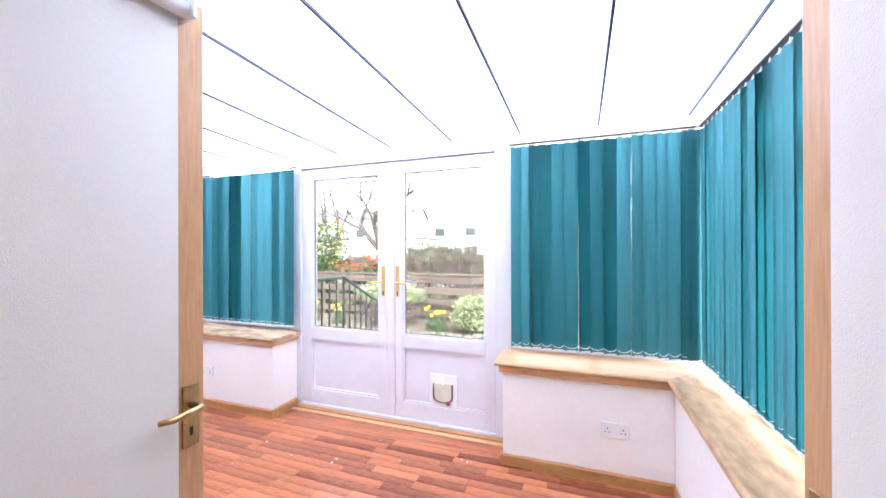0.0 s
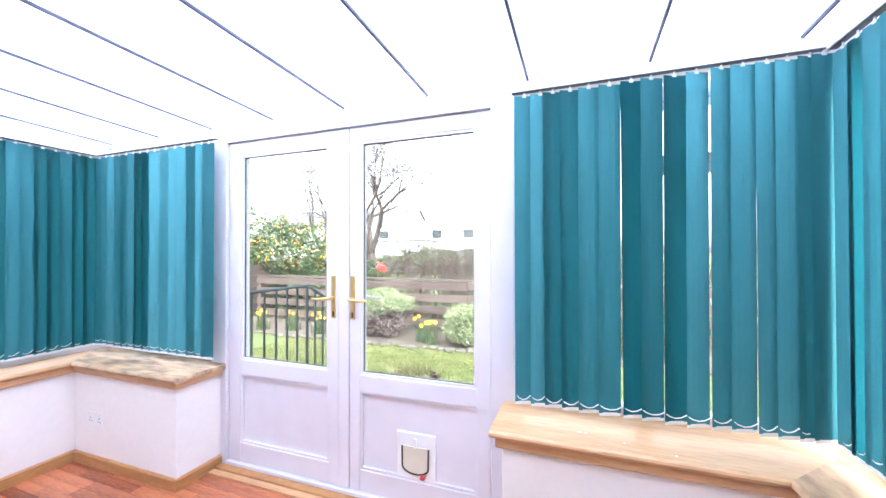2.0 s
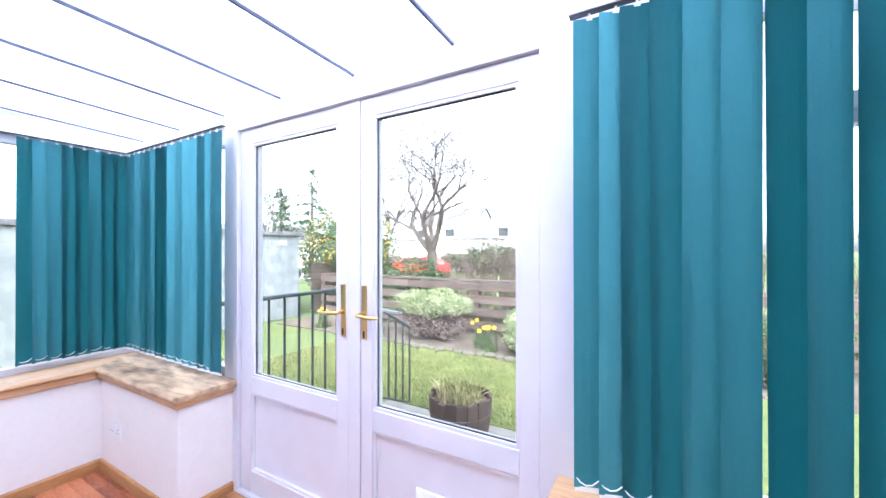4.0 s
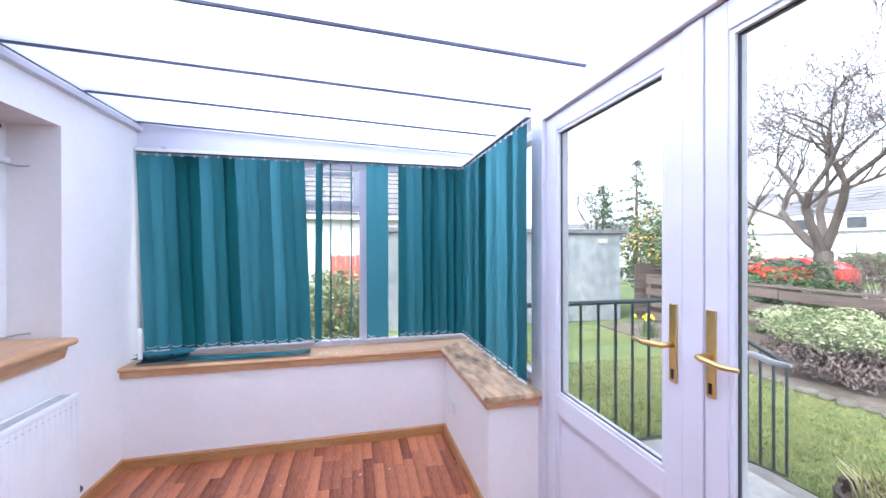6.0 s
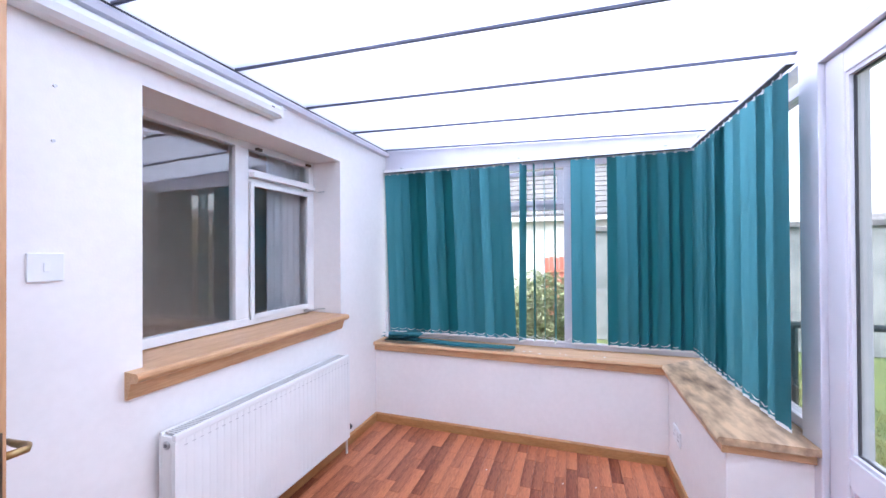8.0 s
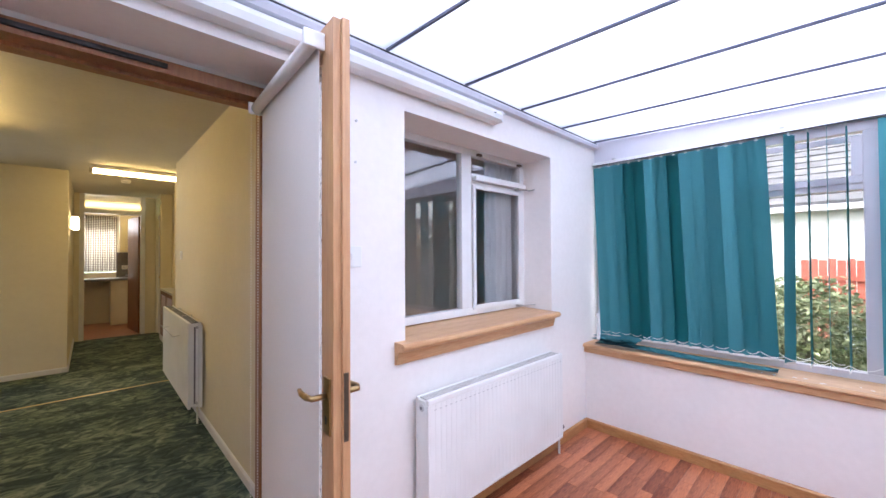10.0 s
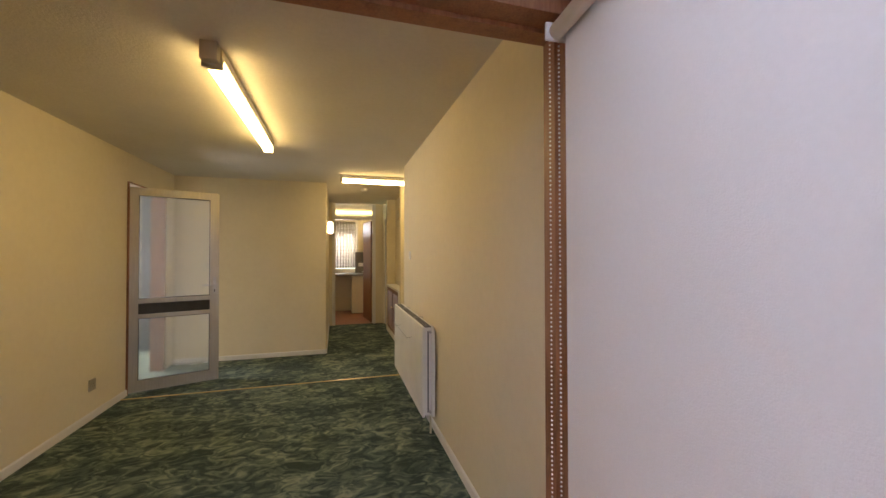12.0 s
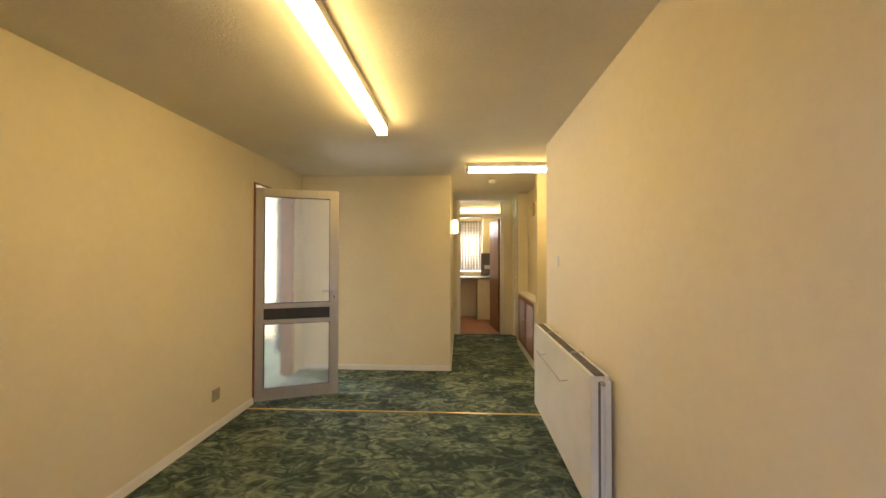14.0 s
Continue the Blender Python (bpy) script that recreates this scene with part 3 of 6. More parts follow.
def wooden_leaf(name, label, hinge, turn, mirror, roller):
    """Leaf along local +y from its hinge; face with blind at local +x (mirror: -x)."""
    s = -1 if mirror else 1
    d = thing(name, label, "door", "sunroom double doors", at=hinge, turn=turn)
    def b(x0, x1, *r, bev=0.002):
        return box(min(s * x0, s * x1), max(s * x0, s * x1), *r, bev=bev)
    W, T = 0.713, 0.044
    part("hinge_stile", b(-T, 0, 0, 0.095, 0.008, 2.005), PINE_Z, d)
    st = part("lock_stile", b(-T, 0, W - 0.095, W - 0.012, 0.008, 2.005), PINE_Z, d)
    part("rebate", b(-T, -T / 2, W - 0.012, W, 0.008, 2.005), PINE_Z, d, "rebated meeting edge")
    part("top_rail", b(-T, 0, 0.095, W - 0.095, 1.90, 2.005), PINE, d)
    part("bottom_rail", b(-T, 0, 0.095, W - 0.095, 0.008, 0.22), PINE, d)
    part("pane", b(-0.026, -0.018, 0.095, W - 0.095, 0.22, 1.90, bev=0), OBSCURE, d, "obscured glass pane")
    part("latch_plate", b(-T + 0.006, -T / 2 - 0.002, W, W + 0.0025, 0.85, 1.035), BRONZE, st, "dark bronze latch plate")
    if mirror:
        lever(d, W - 0.05, 0.94, 0.0, -1, -1)
        lever(d, W - 0.05, 0.94, T, 1, -1)
    else:
        lever(d, W - 0.047, 0.94, 0.0, 1, -1)
        lever(d, W - 0.047, 0.94, -T, -1, -1)
    if roller:
        bl = thing("roller_blind", "white roller blind pulled down over the door leaf with bead chain", "roller blind", at=hinge, turn=turn)
        part("roller", rod([(s * 0.032, 0.0, 1.955), (s * 0.032, W - 0.075, 1.955)], 0.021, sides=16), BLIND_WHITE, bl, smooth=True)
        for y in (-0.006, W - 0.075):
            part("bracket", b(0.0, 0.062, y, y + 0.01, 1.932, 1.980, bev=0.004), WHITE_PLASTIC, bl)
        part("cloth", b(0.011, 0.0125, 0.014, W - 0.082, 0.06, 1.955, bev=0), BLIND_WHITE, bl, "plain white blind cloth")
        part("bottom_bar", b(0.008, 0.018, 0.018, W - 0.082, 0.045, 0.07), WHITE_PLASTIC, bl)
        bm = bmesh.new()
        for dx in (0.026, 0.052):
            for k in range(150):
                bmesh.ops.create_icosphere(bm, subdivisions=1, radius=0.0029, matrix=Matrix.Translation((s * dx, 0.004, 1.94 - 0.0115 * k)))
        tagged(part("bead_chain", bm, WHITE_PLASTIC, bl, "white bead chain"), kind="stuff")
    return d


wooden_leaf("door_leaf", "pine framed door leaf standing open with brass lever handles", (-0.655, -0.055, 0), -4.0, False, True)
wooden_leaf("door_leaf", "pine framed door leaf standing open into the sunroom", (0.745, -0.055, 0), 8.2, True, True)


# ---- garden doors ----
Y0, Y1 = 2.605, 2.675
ff = thing("door_frame_garden", "white plastic frame around the garden doors", "door frame", kind="structure")
part("jamb", box(-2.095, -1.970, Y0 - 0.02, Y1 + 0.02, 0, 2.121, bev=0.004), UPVC, ff)
part("jamb", box(-0.243, -0.130, Y0 - 0.02, Y1 + 0.02, 0, 2.121, bev=0.004), UPVC, ff)
part("head", box(-1.970, -0.243, Y0 - 0.02, Y1 + 0.02, 2.070, 2.121, bev=0.004), UPVC, ff)
part("threshold", box(-1.970, -0.243, Y0 - 0.02, Y1 + 0.03, 0.0, 0.036, bev=0.004), UPVC, ff)
part("step_trim", box(FR_L + 0.016, FR_R - 0.016, 2.53, Y0 - 0.021, 0.0, 0.022, bev=0.006), SKIRT, ff, "brown timber trim along the threshold")
part("step_trim", box(FR_L + 0.016, FR_R - 0.016, 2.485, 2.529, 0.0, 0.012, bev=0.004), PINE, ff, "lower timber trim along the threshold")


def garden_leaf(x0, x1, g0, g1, label, handle_x, lever_to):
    d = thing("garden_door", label, "door", "garden doors")
    for a, b in ((x0, g0), (g1, x1)):
        part("stile", box(a, b, Y0, Y1, 0.04, 2.066, bev=0.004), UPVC, d)
    part("rail", box(g0, g1, Y0 + 0.001, Y1 - 0.001, 1.986, 2.066, bev=0.003), UPVC, d)
    part("rail", box(g0, g1, Y0 + 0.001, Y1 - 0.001, 0.592, 0.685, bev=0.003), UPVC, d)
    part("rail", box(g0, g1, Y0 + 0.001, Y1 - 0.001, 0.04, 0.160, bev=0.003), UPVC, d)
    part("lower_panel", box(g0, g1, Y0 + 0.02, Y0 + 0.045, 0.160, 0.592), UPVC, d)
    bead = bmesh.new()
    for z0, z1 in ((0.685, 1.986), (0.160, 0.592)):
        for a, b, c, e in ((g0, g1, z1 - 0.014, z1), (g0, g1, z0, z0 + 0.014), (g0, g0 + 0.014, z0 + 0.014, z1 - 0.014), (g1 - 0.014, g1, z0 + 0.014, z1 - 0.014)):
            bx(bead, a, b, Y0 + 0.006, Y0 + 0.02, c, e)
    part("glazing_bead", bead, UPVC, d)
    gk = bmesh.new()
    for a, b, c, e in ((g0 + 0.014, g1 - 0.014, 1.967, 1.972), (g0 + 0.014, g1 - 0.014, 0.699, 0.703), (g0 + 0.014, g0 + 0.018, 0.703, 1.967), (g1 - 0.018, g1 - 0.014, 0.703, 1.967)):
        bx(gk, a, b, Y0 + 0.018, Y0 + 0.026, c, e)
    part("gasket", gk, GASKET, d, "dark rubber glazing seal")
    # Thin grey strips colour in the shadow line between leaf and frame.
    sl = bmesh.new()
    for a, b, c, e in ((x0 - 0.003, x1 + 0.003, 2.0662, 2.0698), (x0 - 0.003, x1 + 0.003, 0.0362, 0.0398), (x0 - 0.0028, x0 - 0.0002, 0.04, 2.066), (x1 + 0.0002, x1 + 0.0028, 0.04, 2.066)):
        bx(sl, a, b, Y0 + 0.012, Y0 + 0.05, c, e)
    part("gap_shade", sl, GAP_SHADE, d, "grey strip imitating the shaded gap round the leaf")
    pn = part("pane", box(g0 + 0.014, g1 - 0.014, Y0 + 0.026, Y0 + 0.046, 0.699, 1.972), GLASS, d, "clear double glazed pane")
    pn.visible_shadow = False
    h = part("handle", box(handle_x - 0.014, handle_x + 0.014, Y0 - 0.007, Y0, 0.990, 1.233, bev=0.003), BRASS, d, "long brass handle backplate")
    for side, y in ((-1, Y0 - 0.006), (1, Y1)):
        mat = BRASS if side < 0 else WHITE_PLASTIC
        part("lever", rod([(handle_x, y, 1.106), (handle_x, y + side * 0.045, 1.106), (handle_x + lever_to * 0.018, y + side * 0.052, 1.106), (handle_x + lever_to * 0.07, y + side * 0.05, 1.100), (handle_x + lever_to * 0.115, y + side * 0.047, 1.103)], [0.009, 0.0085, 0.009, 0.008, 0.006], sides=10), mat, h, "", smooth=True)
    part("keyhole", box(handle_x - 0.005, handle_x + 0.005, Y0 - 0.0085, Y0 - 0.0065, 1.0, 1.03), BLACK, h)
    return d


garden_leaf(-1.966, -1.131, -1.868, -1.202, "white plastic garden door with clear upper pane, closed", -1.162, -1)
garden_leaf(-1.057, -0.247, -0.990, -0.321, "white plastic garden door with cat flap, closed", -1.034, 1)
part("meeting_cover", box(-1.128, -1.060, Y0 - 0.004, Y1, 0.04, 2.066, bev=0.003), UPVC, ff)

cf = thing("cat_flap", "white plastic cat flap with black arched flap edge and red catch", "cat flap", at=(-0.655, Y0 + 0.02, 0.285))
part("surround", box(-0.112, 0.112, -0.012, 0, -0.125, 0.125, bev=0.010), WHITE_PLASTIC, cf)
pts = [(-0.075, 0.055)] + [(0.075 * math.sin(a), -0.045 - 0.04 * math.cos(a)) for a in (math.radians(-80 + 16 * k) for k in range(11))] + [(0.075, 0.055)]
part("flap", prism(bmesh.new(), pts, "y", -0.019, -0.0125), CREAM_PLASTIC, cf, "translucent cream flap")
part("flap_edge", rod([(x, -0.020, z) for x, z in pts], 0.0045, sides=6), BLACK, cf, "black flap rim", smooth=True)
part("top_tab", box(-0.008, 0.008, -0.022, -0.0125, 0.05, 0.10, bev=0.003), WHITE_PLASTIC, cf)
part("catch", rod([(0.045, -0.030, -0.09), (0.045, -0.0195, -0.09)], 0.014, sides=14), RED_PLASTIC, cf, "red turn catch", smooth=True)


# ---- windows behind the blinds ----
def side_window(name, label, along, plane, out, a0, a1, splits, vents):
    """White framed window from a0 to a1 along x or y, its inner face at plane, outwards by out."""
    w = thing(name, label, "window", kind="structure")
    z0, z1 = SILL_Z - 0.02, 2.075
    t = 0.06 * out
    def b(c0, c1, d0, d1, zz0, zz1, bev=0.004):
        p0, p1 = sorted((plane + d0 * out, plane + d1 * out))
        return box(c0, c1, p0, p1, zz0, zz1, bev=bev) if along == "x" else box(p0, p1, c0, c1, zz0, zz1, bev=bev)
    cuts = [a0] + splits + [a1]
    part("window_frame", b(a0, a1, 0, 0.06, z0, z0 + 0.06), UPVC, w)
    part("window_frame", b(a0, a1, 0, 0.06, z1 - 0.055, z1), UPVC, w)
    for c in cuts:
        part("mullion", b(max(a0, c - 0.03), min(a1, c + 0.03), 0.002, 0.058, z0 + 0.06, z1 - 0.055), UPVC, w)
    for i, (c0, c1) in enumerate(zip(cuts, cuts[1:])):
        if i in vents:
            part("transom", b(c0 + 0.03, c1 - 0.03, 0.003, 0.057, 1.70, 1.755), UPVC, w)
            vent = part("vent_frame", b(c0 + 0.03, c1 - 0.03, -0.012, 0.0, 1.735, 1.775), UPVC, w)
            for e0, e1 in ((c0 + 0.03, c0 + 0.075), (c1 - 0.075, c1 - 0.03)):
                part("vent_stile", b(e0, e1, -0.012, 0.0, 1.775, 2.0), UPVC, vent)
            part("vent_stile", b(c0 + 0.075, c1 - 0.075, -0.012, 0.0, 1.965, 2.0), UPVC, vent)
        pn = part("pane", b(c0 + 0.02, c1 - 0.02, 0.02, 0.04, z0 + 0.05, z1 - 0.045, 0), GLASS, w, "clear pane")
        pn.visible_shadow = False
    return w


side_window("window_1", "white plastic west window with top vents", "y", -3.20, -1, 0.19, 2.64, [0.95, 1.70], (1,))
side_window("window_2", "white plastic window beside the garden doors", "x", 2.615, 1, -3.17, -2.095, [-2.62], (0,))
side_window("window_3", "white plastic window beside the garden doors", "x", 2.615, 1, -0.130, 1.07, [0.42], (1,))
side_window("window_4", "white plastic east window", "y", 1.07, 1, 0.19, 2.64, [0.95, 1.75], (1,))
solid("post_corner_west", box(-3.25, -3.17, 2.64, 2.71, 0.62, 2.122), UPVC, "white corner post of the sunroom", "post")
solid("post_corner_east", box(1.05, 1.13, 2.64, 2.71, 0.62, 2.122), UPVC, "white corner post of the sunroom", "post")


# ---- vertical blinds ----
def slat_meshes(h):
    """Cloth strip curved across its width, with its top hanger and bottom weight pocket; hangs down from z 0."""
    w, out = 0.0445, []
    xs = [-w, -w * 0.5, 0, w * 0.5, w]
    bow = [0, 0.0022, 0.0030, 0.0022, 0]
    bm = bmesh.new()
    rows = []
    for z, k in ((0.0, 1.0), (-0.02, 0.7), (-h * 0.5, 1.1), (-h + 0.045, 0.8), (-h, 0.4)):
        rows.append([bm.verts.new((x, b * k, z)) for x, b in zip(xs, bow)])
    for a, b in zip(rows, rows[1:]):
        for i in range(4):
            bm.faces.new((a[i], a[i + 1], b[i + 1], b[i]))
    bmesh.ops.solidify(bm, geom=bm.faces[:], thickness=0.0008)
    for nm, m, mat in (("slat", bm, TEAL), ("hanger", bx(bx(bmesh.new(), -0.008, 0.008, 0.001, 0.005, -0.006, 0.004), -0.003, 0.003, 0.001, 0.005, 0.004, 0.02), WHITE_PLASTIC), ("weight", bx(bmesh.new(), -0.042, 0.042, 0.0006, 0.0034, -h - 0.011, -h + 0.003), WHITE_PLASTIC)):
        me = bpy.data.meshes.new(nm)
        m.to_mesh(me)
        m.free()
        me.materials.append(mat)
        out.append(me)
    return out


Z_RAIL, Z_SLAT, SLAT_H = 2.074, 2.050, 1.335
SLAT, HANGER, WEIGHT = slat_meshes(SLAT_H)


def vertical_blind(label, start, heading, length, slats, loose=1.3):
    """slats: offsets along the rail, with their turn out of the rail's line and sideways lean in degrees."""
    v = thing("vertical_blind", label, "vertical blind", "sunroom blinds", at=(start[0], start[1], 0), turn=heading)
    rail = part("headrail", box(-0.02, length, -0.016, 0.016, Z_RAIL - 0.008, Z_RAIL + 0.014, bev=0.002), WHITE_PLASTIC, v)
    for k in range(max(2, int(length / 0.6))):
        x = 0.15 + k * (length - 0.3) / max(1, int(length / 0.6) - 1)
        part("rail_clip", box(x - 0.01, x + 0.01, -0.02, 0.02, Z_RAIL + 0.012, Z_RAIL + 0.024), STEEL, rail)
    part("underside_strip", box(-0.018, length - 0.002, -0.012, 0.012, Z_RAIL - 0.0108, Z_RAIL - 0.0085), ROOF_BAR, rail, "dark strip under the rail")
    rng = random.Random(len(slats))
    ends = []
    for o, a, lean in slats:
        a += rng.uniform(-loose, loose)
        m = pose(o, 0, Z_SLAT + rng.uniform(-0.003, 0.003), 0, lean + rng.uniform(-0.25, 0.25), a)
        s = piece("slat", SLAT, v, m)
        piece("hanger", HANGER, s, Matrix())
        piece("weight", WEIGHT, s, Matrix())
        ends.append((m @ Vector((-0.044, 0.004, -SLAT_H + 0.034)), m @ Vector((0.044, 0.004, -SLAT_H + 0.034))))
    for side in (0, 1):
        pts = []
        for a, b in zip(ends, ends[1:]):
            p, q = a[side], b[side]
            if (q - p).length > 0.16:
                if len(pts) > 3:
                    part("link_chain", rod(pts, 0.0022, sides=5), WHITE_PLASTIC, v, "thin white link chain")
                pts = []
                continue
            sag = 0.014 + 0.010 * rng.random()
            pts += [p.lerp(q, t) - Vector((0, 0, sag * 4 * t * (1 - t))) for t in (0, 0.25, 0.5, 0.75)]
        if len(pts) > 3:
            part("link_chain", rod(pts, 0.0022, sides=5), WHITE_PLASTIC, v, "thin white link chain")
    return v


def row(a, b, turn, pitch=0.076, lean=0.0):
    k = max(1, round((b - a) / pitch))
    return [(a + (b - a) * i / k, turn, lean) for i in range(k + 1)]


# west: one broad run, a bare stretch with slats turned edge-on, then two more runs
west = row(0.03, 1.01, 10, lean=-1.9) + [(1.16, 60, 0.6), (1.24, 86, 0), (1.315, 92, 0.3), (1.39, 84, 0.2)] + [(1.545, 12, 0), (1.625, 10, 0)] + row(1.79, 2.235, 6, 0.066)
vertical_blind("teal cloth vertical blind with a gap and edge-on slats", (-3.12, 0.22), 90, 2.26, west, 0.4)
vertical_blind("teal cloth vertical blind hanging closed over the sill", (-3.09, 2.490), 0, 1.16, row(0.0, 0.585, 7, 0.072) + [(o, 9, 0) for o in (0.693, 0.78, 0.86, 0.938, 1.022, 1.082)], 0.8)
front_right = [(o, 18, 0) for o in (0.036, 0.105, 0.157, 0.227, 0.30, 0.378, 0.459)] + [(o, 22, 0.2) for o in (0.53, 0.609, 0.683, 0.762)] + [(o, 18, 0) for o in (0.827, 0.90, 0.958, 1.022, 1.060)]
vertical_blind("teal cloth vertical blind with narrow gaps between slats", (-0.10, 2.460), 0, 1.06, front_right)
vertical_blind("teal cloth vertical blind hanging closed over the sill", (0.985, 2.45), -90, 2.16, row(0.03, 2.10, 2, 0.072), 0.2)

# slats that have dropped onto the west sill
def fallen(at, turn, length, twist, label):
    bm = bmesh.new()
    n = 14
    rows = []
    for i in range(n + 1):
        t = i / n
        wave = 0.006 * math.sin(t * 7 + twist)
        rows.append([bm.verts.new((length * (t - 0.5), x + 0.01 * math.sin(3 * t + twist), 0.004 + wave + 0.006 * abs(math.sin(twist * 3)) + (0.012 if x > 0.03 else 0) * math.sin(t * 3))) for x in (-0.044, -0.02, 0.02, 0.044)])
    for a, b in zip(rows, rows[1:]):
        for k in range(3):
            bm.faces.new((a[k], a[k + 1], b[k + 1], b[k]))
    bmesh.ops.solidify(bm, geom=bm.faces[:], thickness=0.001)
    ob = solid("fallen_slat", bm, TEAL, label, "blind slat", kind="", group="fallen slats", smooth=True)
    ob.matrix_basis = pose(*at, 0, 0, turn)
    return ob


fallen((-3.0, 0.80, SILL_Z + 0.006), 91, 1.05, 0.4, "long teal blind slat lying along the sill")
fallen((-3.0, 0.40, SILL_Z + 0.022), 80, 0.34, 1.3, "teal blind slat folded on the sill corner")
fallen((-3.03, 0.42, SILL_Z + 0.036), 100, 0.26, 2.2, "crumpled teal blind slat on the sill corner")
fallen((-2.985, 0.36, SILL_Z + 0.050), 62, 0.26, 0.9, "crumpled teal blind slat on top of the heap")
fallen((-3.0, 0.47, SILL_Z + 0.062), 98, 0.24, 2.7, "crumpled teal blind slat on top of the heap")

# white flakes of paint and dust on sill and floor
rng = random.Random(5)
def flake(x, y, z, s):
    bm = bmesh.new()
    pts = [(s * (0.6 + 0.6 * rng.random()) * math.cos(a), 0.45 * s * (0.6 + 0.7 * rng.random()) * math.sin(a)) for a in (k * math.pi / 3 for k in range(6))]
    prism(bm, pts, "z", 0, 0.0015)
    ob = solid("paint_flake", bm, WHITE_PLASTIC, "small white paint flake on the surface", "debris", kind="", group="paint flakes")
    ob.matrix_basis = pose(x, y, z, 0, 0, rng.uniform(0, 180))


for k in range(16):
    flake(rng.uniform(-2.6, -0.3), rng.uniform(0.9, 2.3), 0.0006, rng.uniform(0.006, 0.013))
for k in range(10):
    flake(rng.uniform(-3.05, -2.97), rng.uniform(1.2, 2.0), SILL_Z + 0.0005, rng.uniform(0.006, 0.014))
for k in range(5):
    flake(rng.uniform(-0.1, 0.6), rng.uniform(2.29, 2.38), SILL_Z + 0.0005, rng.uniform(0.004, 0.009))


# ---- recessed window of the bedroom ----
w = thing("window_5", "old white timber window with top vent in a deep recess", "window", kind="structure")
X0, X1, YF0, YF1, ZB, ZT = REC_L, REC_R, -0.085, -0.035, 0.968, 2.028
part("window_frame", box(X0, X1, YF0, YF1, ZB, ZB + 0.045, bev=0.004), GLOSS_WHITE, w)
part("window_frame", box(X0, X1, YF0, YF1, ZT - 0.04, ZT, bev=0.004), GLOSS_WHITE, w)
for a, b in ((X0, X0 + 0.05), (X1 - 0.03, X1)):
    part("window_frame", box(a, b, YF0, YF1, ZB + 0.045, ZT - 0.04, bev=0.004), GLOSS_WHITE, w)
MULL_L, MULL_R = -1.905, -1.815
part("mullion", box(MULL_L, MULL_R, YF0, YF1, ZB + 0.045, ZT - 0.04, bev=0.004), GLOSS_WHITE, w)
part("transom", box(X0 + 0.05, MULL_L, YF0, YF1, 1.80, 1.875, bev=0.004), GLOSS_WHITE, w)
cs = part("casement", box(X0 + 0.052, X0 + 0.085, YF1, YF1 + 0.016, 1.0, 1.80, bev=0.003), GLOSS_WHITE, w)
part("casement_stile", box(MULL_L - 0.027, MULL_L - 0.002, YF1, YF1 + 0.016, 1.0, 1.80, bev=0.003), GLOSS_WHITE, cs)
part("casement_rail", box(X0 + 0.085, MULL_L - 0.027, YF1, YF1 + 0.016, 1.0, 1.03, bev=0.003), GLOSS_WHITE, cs)
part("casement_rail", box(X0 + 0.085, MULL_L - 0.027, YF1, YF1 + 0.016, 1.775, 1.80, bev=0.003), GLOSS_WHITE, cs)
vt = part("vent_ledge", box(X0 + 0.03, MULL_L - 0.002, YF1 + 0.001, YF1 + 0.04, 1.825, 1.855, bev=0.004), GLOSS_WHITE, w)
for x in (MULL_L - 0.065, X0 + 0.07):
    part("vent_hinge", box(x - 0.02, x + 0.02, YF1 + 0.001, YF1 + 0.02, 1.99, 2.006, bev=0.002), BRONZE, w, "small tarnished hinge")
for z in (1.815, 0.985):
    st = part("casement_stay", rod([(X0 + 0.12, YF1 + 0.045, z), (X0 + 0.02, YF1 + 0.055, z), (X0 + 0.01, YF1 + 0.10, z + 0.004)], 0.004, sides=6), STEEL, w, "small metal casement stay")
    part("stay_pin", box(X0 + 0.10, X0 + 0.13, YF1 + 0.016, YF1 + 0.05, z - 0.006, z + 0.008), STEEL, st)
for a, b, c, d in ((MULL_R, X1 - 0.03, ZB + 0.045, ZT - 0.04), (X0 + 0.05, MULL_L, ZB + 0.045, 1.80), (X0 + 0.05, MULL_L, 1.875, ZT - 0.04)):
    pn = part("pane", box(a, b, -0.064, -0.058, c, d), ROOM_GLASS, w, "clear pane with reflections")
    pn.visible_shadow = False


def curtain(name, label, x0, x1, y, z0, z1, folds, depth, mat, axis="x"):
    bm = bmesh.new()
    n = folds * 8
    r2 = random.Random(folds)
    ph = [r2.uniform(0.6, 1.3) for _ in range(n + 1)]
    rows = []
    for z, k in ((z1, 0.5), (z1 - 0.1, 0.8), ((z0 + z1) / 2, 1.0), (z0, 1.2)):
        rows.append([bm.verts.new((x0 + (x1 - x0) * i / n, y + depth * k * ph[i // 4] * math.sin(i * math.pi / 4), z)) for i in range(n + 1)])
    for a, b in zip(rows, rows[1:]):
        for i in range(n):
            bm.faces.new((a[i], a[i + 1], b[i + 1], b[i]))
    bmesh.ops.solidify(bm, geom=bm.faces[:], thickness=0.0015)
    return solid(name, bm, mat, label, "curtain", kind="", smooth=True)


curtain("curtain", "pale grey patterned curtain gathered at the window's edge", -2.43, -2.12, -0.115, 0.35, 2.2, 5, 0.007, CURTAIN)
curtain("curtain", "pale curtain drawn back at the window's edge", -1.22, -1.04, -0.27, 0.35, 2.2, 4, 0.022, CURTAIN)
solid("curtain_rail", rod([(-2.65, -0.27, 2.22), (-0.98, -0.27, 2.22)], 0.010), WHITE_PLASTIC, "thin white curtain rail inside the bedroom", "curtain rail", kind="")


